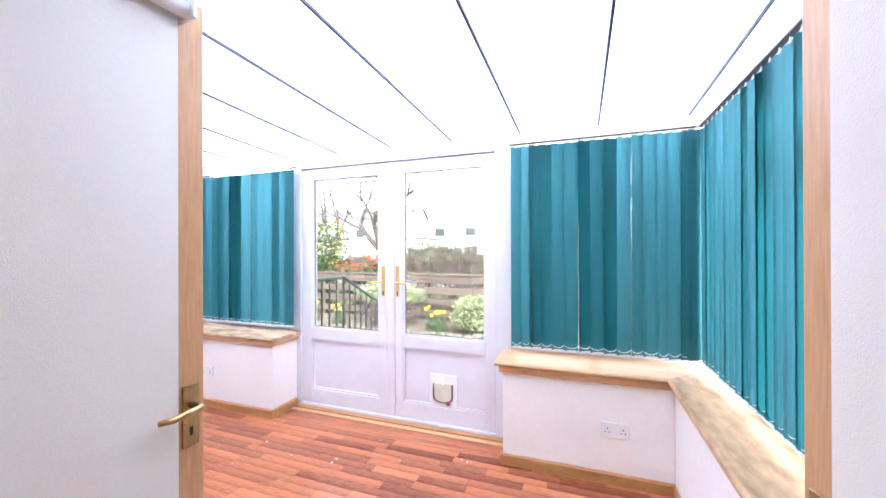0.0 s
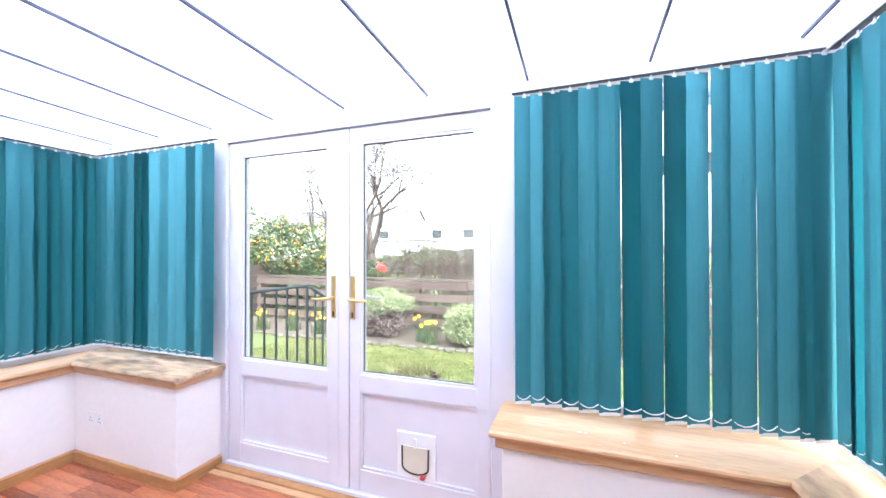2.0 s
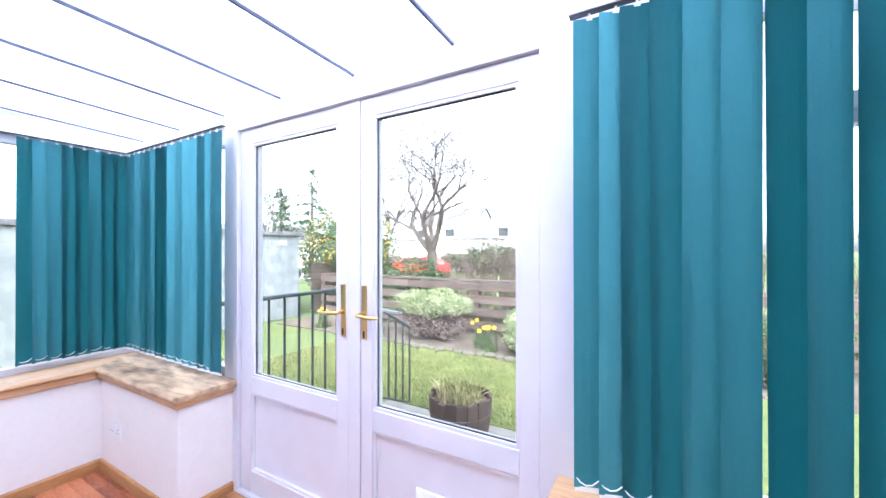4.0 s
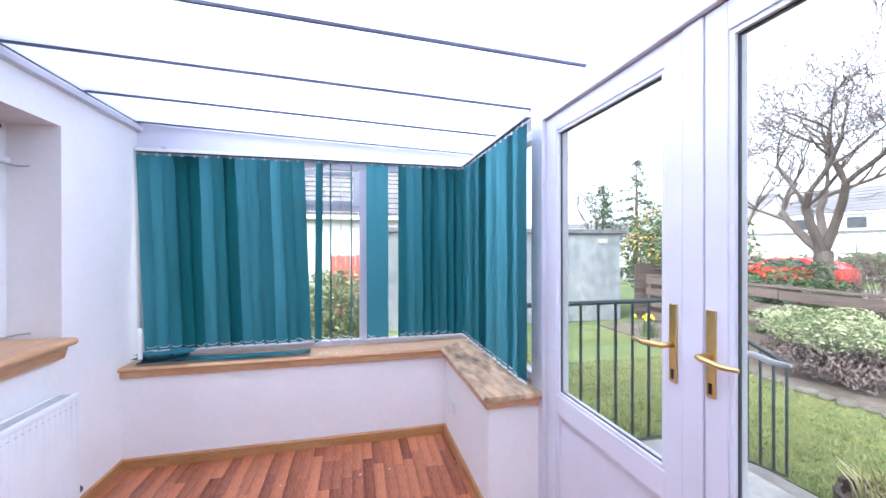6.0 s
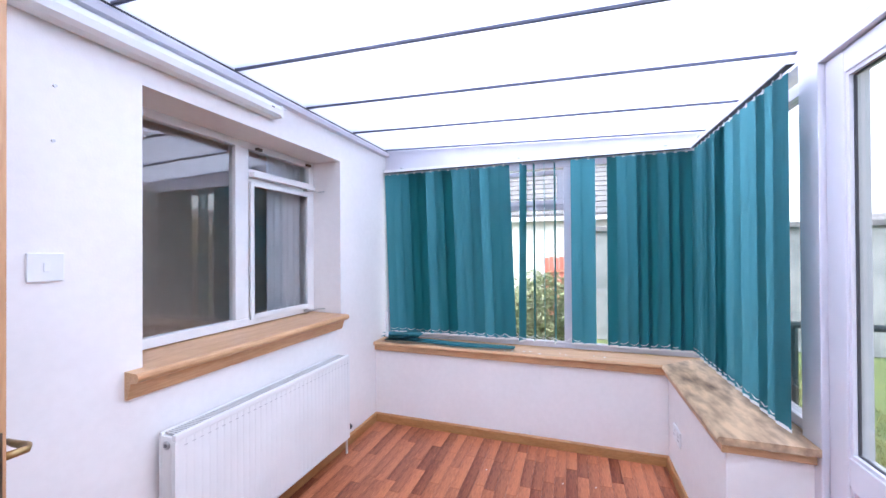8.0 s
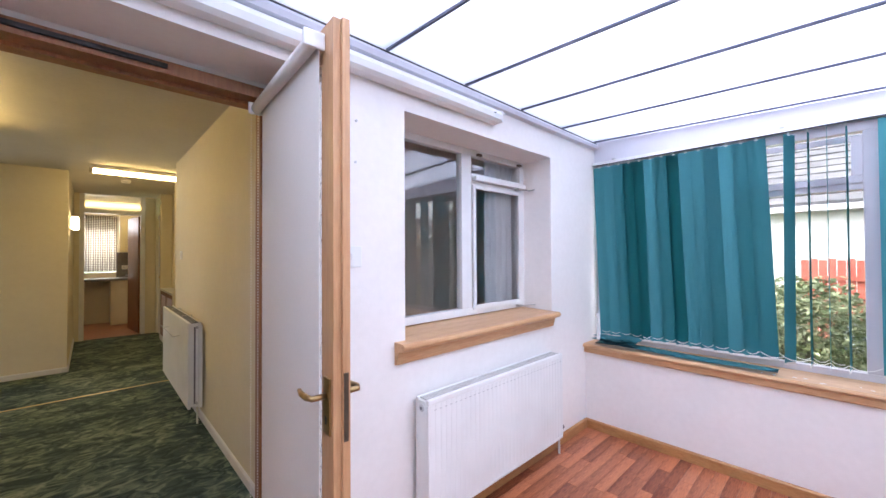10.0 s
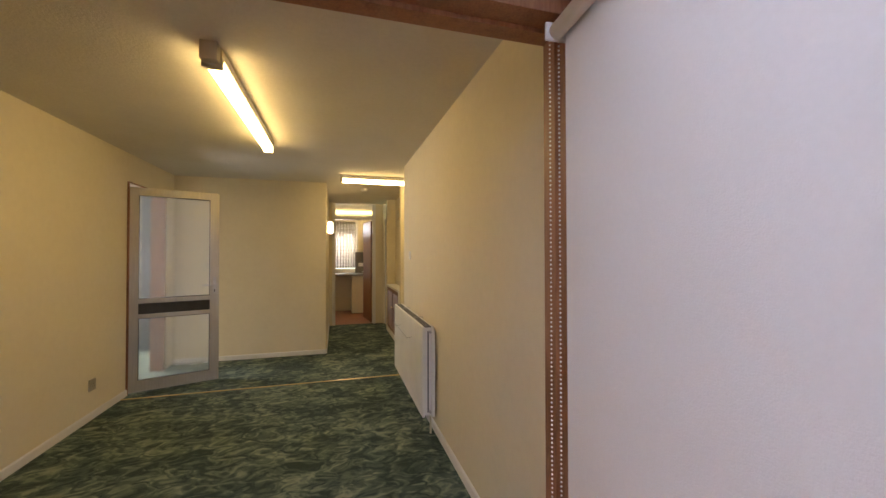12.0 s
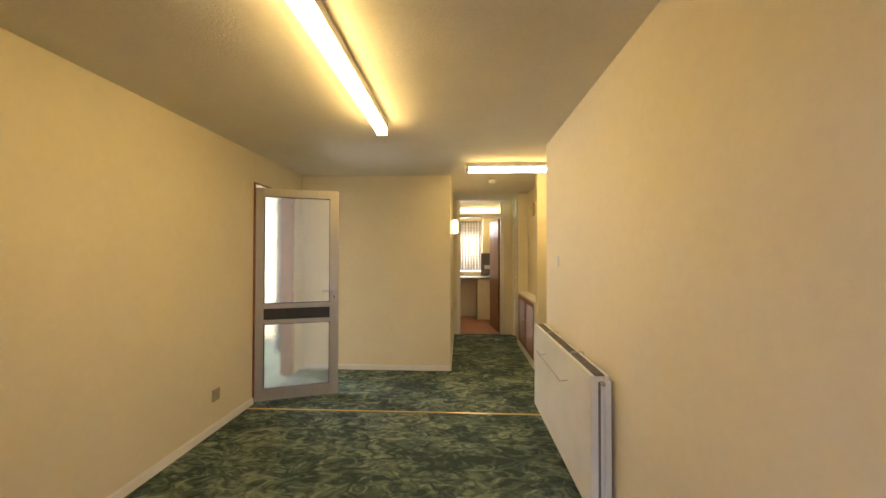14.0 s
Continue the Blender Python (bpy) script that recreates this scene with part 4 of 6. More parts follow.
# ---- roller blind cassette over the doors and window ----
cas = thing("blind_cassette", "long white blind cassette fixed along the house wall", "blind cassette")
prof = [(HOUSE, 2.112), (HOUSE + 0.02, 2.106), (HOUSE + 0.055, 2.108), (HOUSE + 0.072, 2.122), (HOUSE + 0.076, 2.148), (HOUSE + 0.066, 2.172), (HOUSE + 0.042, 2.182), (HOUSE, 2.184)]
part("roller_cover", prism(bmesh.new(), prof, "x", -1.84, 0.78), WHITE_PLASTIC, cas)
part("mounting_rail", box(-1.785, 0.78, HOUSE, HOUSE + 0.016, 2.185, 2.203, bev=0.002), GLOSS_WHITE, cas)
part("end_cap", box(-1.860, -1.841, HOUSE, HOUSE + 0.068, 2.114, 2.180, bev=0.006), WHITE_PLASTIC, cas)
part("end_hook", rod([(-1.857, HOUSE + 0.05, 2.172), (-1.895, HOUSE + 0.05, 2.174)], 0.007), WHITE_PLASTIC, cas)
part("end_slot", box(-1.785, -1.770, HOUSE + 0.0755, HOUSE + 0.0775, 2.145, 2.150), BLACK, cas)


# ---- radiators ----
def radiator(label, length, height, at, turn, depth=0.10, airer=False, pitch=0.033):
    """Convector: local x along the wall, back at y 0, front towards +y, foot at z 0."""
    r = thing("radiator", label, "radiator", at=at, turn=turn)
    bm = bmesh.new()
    pts = []
    n = int(length / pitch)
    for i in range(n):
        x = i * length / n
        k = length / n
        pts += [(x, depth), (x + k * 0.62, depth), (x + k * 0.72, depth - 0.0016), (x + k * 0.90, depth - 0.0016)]
    pts += [(length, depth), (length, depth - 0.02), (0, depth - 0.02)]
    prism(bm, pts, "z", 0.02, height - 0.03)
    part("front_panel", bm, RADIATOR, r)
    part("top_roll", box(0, length, depth - 0.02, depth + 0.001, height - 0.03, height - 0.004, bev=0.006), RADIATOR, r)
    part("bottom_roll", box(0, length, depth - 0.02, depth + 0.001, 0.0, 0.02, bev=0.005), RADIATOR, r)
    part("back_panel", box(0, length, 0.025, 0.042, 0.0, height - 0.004, bev=0.004), RADIATOR, r)
    gr = bmesh.new()
    for i in range(int(length / 0.012)):
        bx(gr, 0.02 + i * 0.012 * 0.985, 0.026 + i * 0.012 * 0.985, 0.042, depth - 0.02, height - 0.012, height - 0.005)
    tagged(part("top_grille", gr, GRILLE_DARK if airer else GRILLE, r, "slatted top grille"), kind="stuff")
    for x in (0.018, length - 0.03) if airer else (0.0, length - 0.012):
        part("side_panel", box(x, x + 0.012, 0.043, depth - 0.021, 0.01, height - 0.014, bev=0.002), RADIATOR, r)
    if airer:
        # Dark strip painted in as the shade between front and back panel.
        part("end_gap_shade", box(0.0165, 0.0178, 0.061, 0.073, 0.03, height - 0.04), GRILLE_DARK, r, "dark strip drawn for the shade between the panels")
    for x in (0.12, length / 2, length - 0.12):
        part("bracket", box(x - 0.015, x + 0.015, 0.0, 0.026, 0.08, height - 0.08), RADIATOR, r)
    return r


rad = radiator("white panel radiator under the recessed window", 1.175, 0.56, (-2.412, HOUSE, 0.14), 0, 0.115)
dash = bmesh.new()
for k in range(34):
    bx(dash, 0.02 + k * 0.0335, 0.034 + k * 0.0335, 0.1145, 0.1156, 0.504, 0.507)
tagged(part("seam_dashes", dash, STEEL, rad, "row of short pressed dashes"), kind="stuff")
vl = part("valve", rod([(-0.005, 0.06, 0.03), (-0.055, 0.06, 0.03)], 0.014, sides=12), WHITE_PLASTIC, rad, "white thermostatic valve", smooth=True)
part("valve_collar", rod([(-0.055, 0.06, 0.03), (-0.085, 0.06, 0.03)], 0.019, sides=12), BLACK, vl, "dark valve collar", smooth=True)
bp = part("bleed_plug", rod([(1.174, 0.072, 0.515), (1.181, 0.072, 0.515)], 0.016, sides=14), STEEL, rad, "steel bleed plug", smooth=True)
part("bleed_key", box(1.1812, 1.184, 0.066, 0.078, 0.509, 0.521), GRILLE_DARK, bp)
part("pipe", rod([(-0.045, 0.06, 0.02), (-0.045, 0.06, -0.14)], 0.0075), GLOSS_WHITE, rad)
part("pipe", rod([(1.19, 0.06, 0.02), (1.19, 0.06, -0.14)], 0.0075), GLOSS_WHITE, rad)

rad2 = radiator("cream double radiator with a wire towel airer hung over it", 1.40, 0.69, (L_WEST, -1.985, 0.13), -90, 0.115, True)
part("end_rail", box(-0.004, 0.006, 0.018, 0.030, 0.0, 0.66), RADIATOR, rad2)
part("vent_plug", rod([(0.02, 0.055, 0.645), (-0.008, 0.055, 0.645)], 0.010, sides=12), STEEL, rad2, "steel bleed plug", smooth=True)
part("vent_plug", rod([(0.02, 0.055, 0.04), (-0.008, 0.055, 0.04)], 0.010, sides=12), STEEL, rad2, "steel blanking plug", smooth=True)
part("pipe", rod([(0.02, 0.047, 0.0), (0.02, 0.047, -0.13)], 0.0075), CREAM_PLASTIC, rad2)
air = thing("wire_airer", "thin wire clothes airer hooked over the radiator", "clothes airer", at=(L_WEST, -1.985, 0.14), turn=-90)
for x in (0.40, 0.98):
    part("hook", rod([(x, 0.020, 0.60), (x, 0.024, 0.688), (x, 0.094, 0.688), (x, 0.100, 0.62), (x, 0.108, 0.52), (x, 0.165, 0.515), (x, 0.18, 0.54)], 0.0035, sides=6), STEEL, air)
for y, z in ((0.108, 0.52), (0.18, 0.54)):
    part("wire", rod([(0.38, y, z), (1.0, y, z)], 0.0035, sides=6), STEEL, air)


# ---- sockets and switches ----
def wall_plate(name, label, cat, at, turn, w, h, rockers, holes, mat=WHITE_PLASTIC):
    """Front faces local -y."""
    t = thing(name, label, cat, at=at, turn=turn)
    part("plate", box(-w / 2, w / 2, -0.010, 0, -h / 2, h / 2, bev=0.003), mat, t)
    for x in rockers:
        part("rocker", box(x - 0.007, x + 0.007, -0.014, -0.010, 0.008 if holes else -0.013, 0.030 if holes else 0.013, bev=0.001), mat, t)
    for x in holes:
        bm = bmesh.new()
        for dx, dz, a, b in ((0, 0.008, 0.003, 0.005), (-0.011, -0.012, 0.004, 0.0025), (0.011, -0.012, 0.004, 0.0025)):
            bx(bm, x + dx - a, x + dx + a, -0.0108, -0.0100, dz - b, dz + b)
        part("pin_holes", bm, BLACK, t)
    return t


wall_plate("double_socket", "white double power socket on the low wall", "socket", (0.515, FRONT, 0.318), 0, 0.146, 0.086, (-0.03, 0.03), (-0.042, 0.042))
wall_plate("double_socket", "white double power socket on the low wall", "socket", (-2.745, FRONT, 0.305), 0, 0.146, 0.086, (-0.03, 0.03), (-0.042, 0.042))
wall_plate("light_switch", "white light switch beside the open door", "switch", (-0.917, HOUSE, 1.347), 180, 0.088, 0.088, (0.0,), ())
wall_plate("light_switch", "white light switch on the lounge wall", "switch", (L_WEST, -3.06, 1.36), 90, 0.075, 0.086, (0.0,), ())
wall_plate("wall_socket", "old cream power socket low on the lounge wall", "socket", (L_EAST, -3.03, 0.285), -90, 0.086, 0.095, (-0.02,), (0.01,), SOCKET_TAN)
wall_plate("wall_socket", "brown power socket beside the door lining", "socket", (L_WEST, -0.30, 0.30), 90, 0.086, 0.086, (-0.02,), (0.01,), CREAM_PLASTIC)
for x, z in ((-0.94, 1.918), (-0.936, 1.743)):
    solid("wall_screw", rod([(x, HOUSE, z), (x, HOUSE + 0.006, z)], 0.005, sides=8), STEEL, "small steel screw in the white wall", "screw", kind="", group="wall screws")
tagged(solid("blind_cord_cleat", box(-2.962, -2.950, HOUSE + 0.10, HOUSE + 0.125, 0.70, 0.90, bev=0.003), WHITE_PLASTIC, kind=""), "white plastic cord cleat in the window corner", "cord cleat")


# ---- fluorescent lamps ----
def batten(label, at, turn, length, cap):
    """Local x along the lamp, ceiling at z 0."""
    b = thing("fluorescent_lamp", label, "ceiling lamp", "fluorescent lamps", at=at, turn=turn)
    part("spine", box(0, length, -0.043, 0.043, -0.046, 0, bev=0.003), GLOSS_WHITE, b)
    part("diffuser", prism(bmesh.new(), [(-0.034, -0.047), (-0.036, -0.075), (-0.030, -0.092), (0.030, -0.092), (0.036, -0.075), (0.034, -0.047)], "x", 0.03, length - 0.005), TUBE, b, "glowing yellowish diffuser")
    part("end_cap", box(-0.002, 0.03, -0.045, 0.045, -0.100, -0.004 if cap else -0.045, bev=0.003), CREAM_PLASTIC, b)
    part("end_cap", box(length - 0.005, length + 0.004, -0.037, 0.037, -0.094, -0.045, bev=0.002), TUBE if not cap else TUBE, b)
    return b


lamp1 = batten("lit fluorescent batten lamp along the lounge ceiling", (0.511, -1.22, L_TOP), -90, 1.58, True)
part("gear_box", box(-0.055, 0.0, -0.038, 0.038, -0.085, 0, bev=0.004), CREAM_PLASTIC, lamp1, "cream end box of the lamp")
batten("lit fluorescent batten lamp across the hall ceiling", (-0.115, -4.08, L_TOP), 180, 1.25, False)
batten("lit fluorescent batten lamp on the kitchen ceiling", (0.35, -7.75, L_TOP), 180, 1.25, False)
al = thing("smoke_alarm", "round white smoke alarm on the hall ceiling", "smoke alarm", at=(-0.474, -5.0, L_TOP))
part("base", rod([(0, 0, 0), (0, 0, -0.012)], 0.055, sides=24), WHITE_PLASTIC, al)
part("cover", rod([(0, 0, -0.012), (0, 0, -0.03), (0, 0, -0.038)], [0.050, 0.048, 0.040], sides=24), WHITE_PLASTIC, al)
wl_ = thing("wall_lamp", "small lit wall lamp with a cream glass shade", "wall lamp", at=(0.062, -5.1, 1.775))
part("backplate", box(-0.012, 0, -0.035, 0.035, -0.09, 0.09, bev=0.004), BRASS, wl_)
part("shade", box(-0.085, -0.014, -0.045, 0.045, -0.085, 0.085, bev=0.02), WALL_GLOW, wl_, "glowing cream shade")


# ---- aluminium door standing open from the side room ----
ang = math.degrees(math.atan2(-3.865 + 3.605, 1.158 - 1.893))
ad = thing("aluminium_door", "half-open anodised aluminium door with obscured glass", "door", at=(1.893, -3.605, 0.012), turn=ang)
WD, HT = 0.762, 2.03
for a, b in ((0, 0.072), (WD - 0.085, WD)):
    part("stile", box(a, b, -0.022, 0.022, 0, HT, bev=0.002), ALUMINIUM, ad)
for a, b in ((0, 0.11), (0.725, 0.765), (0.872, 0.918), (HT - 0.078, HT)):
    part("rail", box(0.072, WD - 0.085, -0.021, 0.021, a, b, bev=0.002), ALUMINIUM, ad)
part("letter_panel", box(0.072, WD - 0.085, -0.012, 0.012, 0.765, 0.872), BLACK, ad, "black middle panel")
for a, b in ((0.11, 0.725), (0.918, HT - 0.078)):
    part("pane", box(0.072, WD - 0.085, -0.004, 0.004, a, b), OBSCURE, ad, "obscured glass pane")
    gk = bmesh.new()
    for x0, x1, z0, z1 in ((0.072, 0.078, a, b), (WD - 0.091, WD - 0.085, a, b), (0.078, WD - 0.091, a, a + 0.006), (0.078, WD - 0.091, b - 0.006, b)):
        bx(gk, x0, x1, -0.014, 0.014, z0, z1)
    part("gasket", gk, GASKET, ad)
for s in (-1, 1):
    h = part("handle", box(WD - 0.058, WD - 0.028, min(s * 0.022, s * 0.028), max(s * 0.022, s * 0.028), 0.945, 1.115, bev=0.002), STEEL, ad, "steel lock plate")
    part("lever", rod([(WD - 0.043, s * 0.028, 1.03), (WD - 0.043, s * 0.06, 1.03), (WD - 0.07, s * 0.064, 1.03), (WD - 0.155, s * 0.062, 1.028)], 0.006, sides=8), STEEL, h, "", smooth=True)
    part("keyhole", box(WD - 0.048, WD - 0.038, min(s * 0.0275, s * 0.0295), max(s * 0.0275, s * 0.0295), 0.955, 0.985), BLACK, h)
for nm, y0, y1, x0, x1, z0, z1 in (("door_lining_side", -3.575, -3.56, 1.88, 2.03, 0, 2.09), ("door_lining_far", -4.40, -4.385, 1.88, 2.03, 0, 2.09), ("door_lining_head", -4.385, -3.575, 1.88, 2.03, 2.075, 2.09)):
    solid(nm, box(x0, x1, y0, y1, z0, z1), DARK_WOOD, "dark stained lining of the side room doorway", "door frame")
wall_plate("light_switch", "small switch on the wall behind the glazed door", "switch", (1.53, L_BACK, 1.22), 180, 0.07, 0.086, (0.0,), (), CREAM_PLASTIC)


curtain("curtain", "grey curtain hanging in the side room", 2.22, 2.50, -5.2, 0.05, 2.2, 4, 0.03, CURTAIN_GREY)


# ---- louvred cupboard in the hall ----
cb = thing("louvre_cupboard", "low hall cupboard with two brown louvred doors and cream top", "cupboard", at=(-0.97, -4.705, 0))
part("top", box(-0.149, 0.012, -1.35, 0.0, 0.80, 0.83, bev=0.003), GLOSS_WHITE, cb)
part("plinth", box(-0.14, 0.008, -1.35, 0.0, 0, 0.09), GLOSS_WHITE, cb)
part("side", box(-0.03, 0.010, -0.06, 0.0, 0.09, 0.80), GLOSS_WHITE, cb)
part("side", box(-0.03, 0.010, -1.35, -1.29, 0.09, 0.80), GLOSS_WHITE, cb)
for y0, y1 in ((-0.67, -0.065), (-1.285, -0.68)):
    dr = part("louvre_door", box(-0.012, 0.008, y0, y0 + 0.055, 0.095, 0.795, bev=0.002), DARK_WOOD, cb, "brown louvred door")
    part("stile", box(-0.012, 0.008, y1 - 0.055, y1, 0.095, 0.795, bev=0.002), DARK_WOOD, dr)
    part("rail", box(-0.012, 0.008, y0 + 0.055, y1 - 0.055, 0.74, 0.795), DARK_WOOD, dr)
    part("rail", box(-0.012, 0.008, y0 + 0.055, y1 - 0.055, 0.095, 0.15), DARK_WOOD, dr)
    slat_bm = box(-0.014, 0.014, y0 + 0.055, y1 - 0.055, -0.003, 0.003)
    sl = part("louvre", slat_bm, DARK_WOOD, dr)
    sl.matrix_basis = pose(0, 0, 0.17, 0, 40, 0)
    for k in range(1, 19):
        piece("louvre", sl.data, dr, pose(0, 0, 0.17 + 0.0305 * k, 0, 40, 0))
    part("knob", rod([(0.008, y1 - 0.03 if y0 < -1 else y0 + 0.03, 0.5), (0.03, y1 - 0.03 if y0 < -1 else y0 + 0.03, 0.5)], [0.006, 0.012], sides=10), BRASS, dr)
solid("cupboard_back", box(-1.118, -1.112, -6.05, -4.71, 0.10, 0.79), JOINT, "dark inside of the cupboard", "cupboard back")
ck = thing("wall_clock", "round brass rimmed wall clock above the cupboard", "clock", at=(-1.119, -5.55, 2.06))
part("case", rod([(0, 0, 0), (0.025, 0, 0), (0.03, 0, 0)], [0.10, 0.10, 0.085], sides=28), BRASS, ck)
part("face", rod([(0.030, 0, 0), (0.032, 0, 0)], 0.084, sides=28), CREAM_PLASTIC, ck)
part("pointer", box(0.032, 0.034, -0.003, 0.003, 0.0, 0.06), BLACK, ck)
hd = thing("hall_door", "cream painted hall door, closed, with glazed panel above", "door", at=(-1.03, -6.44, 0))
part("leaf", box(-0.03, 0.02, -0.24, 0.24, 0.006, 2.0, bev=0.003), GLOSS_WHITE, hd)
part("fanlight", box(-0.004, 0.004, -0.24, 0.24, 2.06, 2.355), HAMMERED, hd, "small obscured pane above")
part("transom", box(-0.03, 0.03, -0.255, 0.255, 2.0, 2.06), GLOSS_WHITE, hd)
part("knob", rod([(0.02, 0.2, 1.0), (0.06, 0.2, 1.0)], [0.01, 0.02], sides=12), BRASS, hd)

# ---- kitchen seen through the far doorway ----
kf = thing("door_frame_kitchen", "cream painted kitchen door frame with obscured fanlight", "door frame", kind="structure")
for a, b in ((-0.06, 0.0), (-0.83, -0.77)):
    part("jamb", box(a, b, -6.90, -6.745, 0, L_TOP, bev=0.003), GLOSS_WHITE, kf)
part("transom", box(-0.77, -0.06, -6.89, -6.75, 2.06, 2.12, bev=0.003), GLOSS_WHITE, kf)
part("head", box(-0.77, -0.06, -6.89, -6.75, 2.36, L_TOP), GLOSS_WHITE, kf)
part("fanlight", box(-0.77, -0.06, -6.825, -6.815, 2.12, 2.36), HAMMERED, kf, "hammered glass fanlight")
kd = thing("kitchen_door", "brown flush kitchen door standing open", "door", at=(-0.765, -6.905, 0), turn=-82)
part("leaf", box(0, 0.71, -0.02, 0.02, 0.008, 2.05, bev=0.002), DARK_WOOD, kd)
for s in (-1, 1):
    part("handle", rod([(0.65, s * 0.02, 1.0), (0.65, s * 0.06, 1.0), (0.56, s * 0.062, 1.0)], 0.007, sides=8), STEEL, kd, smooth=True)
bm = bmesh.new()
bx(bm, -2.0, -0.52, -8.82, -8.70, 0, L_TOP)
bx(bm, 0.02, 1.5, -8.82, -8.70, 0, L_TOP)
bx(bm, -0.52, 0.02, -8.82, -8.70, 0, 1.02)
bx(bm, -0.52, 0.02, -8.82, -8.70, 2.16, L_TOP)
bx(bm, 1.4, 1.5, -8.70, -6.88, 0, L_TOP)
bx(bm, -2.0, -1.9, -8.70, -6.88, 0, L_TOP)
bx(bm, -1.9, -1.09, -6.98, -6.88, 0, L_TOP)
bx(bm, 0.17, 1.4, -6.98, -6.88, 0, L_TOP)
solid("wall_kitchen", bm, CREAM_WALL, "pale kitchen walls", "wall")
CHECK, cn, cl, cbs = material("brown_check_cloth")
co = cn.new("ShaderNodeTexCoord")
ws = []
for axis in ("X", "Z"):
    wv = cn.new("ShaderNodeTexWave")
    wv.bands_direction, wv.inputs["Scale"].default_value = axis, 9.0
    cl.new(co.outputs["Object"], wv.inputs["Vector"])
    ws.append(wv)
mx = cn.new("ShaderNodeMath")
mx.operation = "MULTIPLY"
cl.new(ws[0].outputs["Fac"], mx.inputs[0])
cl.new(ws[1].outputs["Fac"], mx.inputs[1])
rp = cn.new("ShaderNodeValToRGB")
rp.color_ramp.elements[0].color, rp.color_ramp.elements[1].color = (0.14, 0.10, 0.075, 1), (0.78, 0.72, 0.62, 1)
rp.color_ramp.elements[1].position = 0.6
cl.new(mx.outputs[0], rp.inputs[0])
cl.new(rp.outputs[0], cbs.inputs["Base Color"])
trn, mxs = cn.new("ShaderNodeBsdfTranslucent"), cn.new("ShaderNodeMixShader")
cl.new(rp.outputs[0], trn.inputs["Color"])
mxs.inputs[0].default_value = 0.22
cl.new(cbs.outputs[0], mxs.inputs[1])
cl.new(trn.outputs[0], mxs.inputs[2])
cl.new(mxs.outputs[0], cn["Material Output"].inputs["Surface"])
curtain("kitchen_curtain", "brown checked curtain across the bright kitchen window", -0.53, 0.05, -8.66, 1.05, 2.17, 9, 0.014, CHECK)
solid("kitchen_window_pane", box(-0.52, 0.02, -8.775, -8.765, 1.02, 2.16), GLASS, "clear kitchen window pane", "window pane")
solid("kitchen_worktop", box(-1.9, 1.4, -8.69, -8.06, 0.88, 0.92, bev=0.004), WORKTOP, "dark speckled kitchen worktop", "worktop", kind="")
for x0, x1 in ((-0.92, -0.42), (-1.45, -0.94)):
    u = thing("base_cabinet", "cream kitchen base cabinet with drawer", "cabinet", "kitchen base cabinets", at=(x0, -8.65, 0))
    part("carcass", box(0.0, x1 - x0, 0.0, 0.55, 0.02, 0.875), UNIT_CREAM, u)
    part("drawer_front", box(0.005, x1 - x0 - 0.005, 0.551, 0.57, 0.73, 0.865, bev=0.003), UNIT_CREAM, u)
    dd = part("cabinet_door", box(0.005, x1 - x0 - 0.005, 0.551, 0.57, 0.03, 0.72, bev=0.003), UNIT_CREAM, u)
    part("knob", rod([(0.05, 0.57, 0.80), (0.05, 0.59, 0.80)], 0.012, sides=10), BRASS, u)
for x0, x1 in ((-0.86, -0.56), (-1.2, -0.88)):
    u = thing("wall_cabinet", "cream kitchen wall cabinet", "cabinet", "kitchen wall cabinets", at=(x0, -8.70, 1.43))
    part("carcass", box(0, x1 - x0, 0.0, 0.28, 0, 0.80), UNIT_CREAM, u)
    part("cabinet_door", box(0.004, x1 - x0 - 0.004, 0.281, 0.30, 0.003, 0.797, bev=0.003), UNIT_CREAM, u)
solid("splashback", box(-1.9, -0.525, -8.699, -8.690, 0.922, 1.43), TILE_GREY, "grey tiled splashback", "splashback")
wall_plate("double_socket", "cream double socket on the splashback", "socket", (-0.68, -8.69, 1.12), 180, 0.146, 0.086, (-0.03, 0.03), (-0.042, 0.042))


# ---- outdoors ----
GRASS = surface("lawn", (0.060, 0.098, 0.030), (0.17, 0.205, 0.070), 0.9, 9, bump=0.4, fine=60, coarse=1.2)
BLADE = surface("grass_blades", (0.11, 0.135, 0.040), (0.29, 0.285, 0.105), 0.7, 5, bump=0, island=0.6)
SOIL = surface("garden_soil", (0.06, 0.045, 0.035), (0.20, 0.165, 0.13), 0.95, 14, bump=0.6, fine=40)
EDGE_STONE = surface("mossy_edging_stone", (0.07, 0.065, 0.05), (0.19, 0.175, 0.14), 0.9, 14, bump=0.3)
WEATHERED = surface("weathered_grey_render", (0.15, 0.165, 0.175), (0.30, 0.315, 0.32), 0.9, 5, bump=0.2, coarse=0.7)
GRAVEL = surface("gravel", (0.16, 0.15, 0.14), (0.34, 0.32, 0.30), 0.9, 60, bump=0.6, fine=120)
CONCRETE = surface("weathered_concrete", (0.30, 0.29, 0.28), (0.48, 0.47, 0.45), 0.85, 14, bump=0.2)
FENCE_WOOD = surface("brown_fence_stain", (0.045, 0.032, 0.028), (0.135, 0.098, 0.082), 0.75, 12, (1, 10, 10), 0.3, piece=0.35)
RENDER_WHITE = surface("white_roughcast", (0.66, 0.67, 0.66), (0.78, 0.79, 0.78), 0.9, 8, bump=0.3, fine=120, coarse=0.8)
SLATE = surface("grey_roof_tile", (0.10, 0.10, 0.11), (0.20, 0.195, 0.20), 0.8, 6, bump=0.2, piece=0.3)
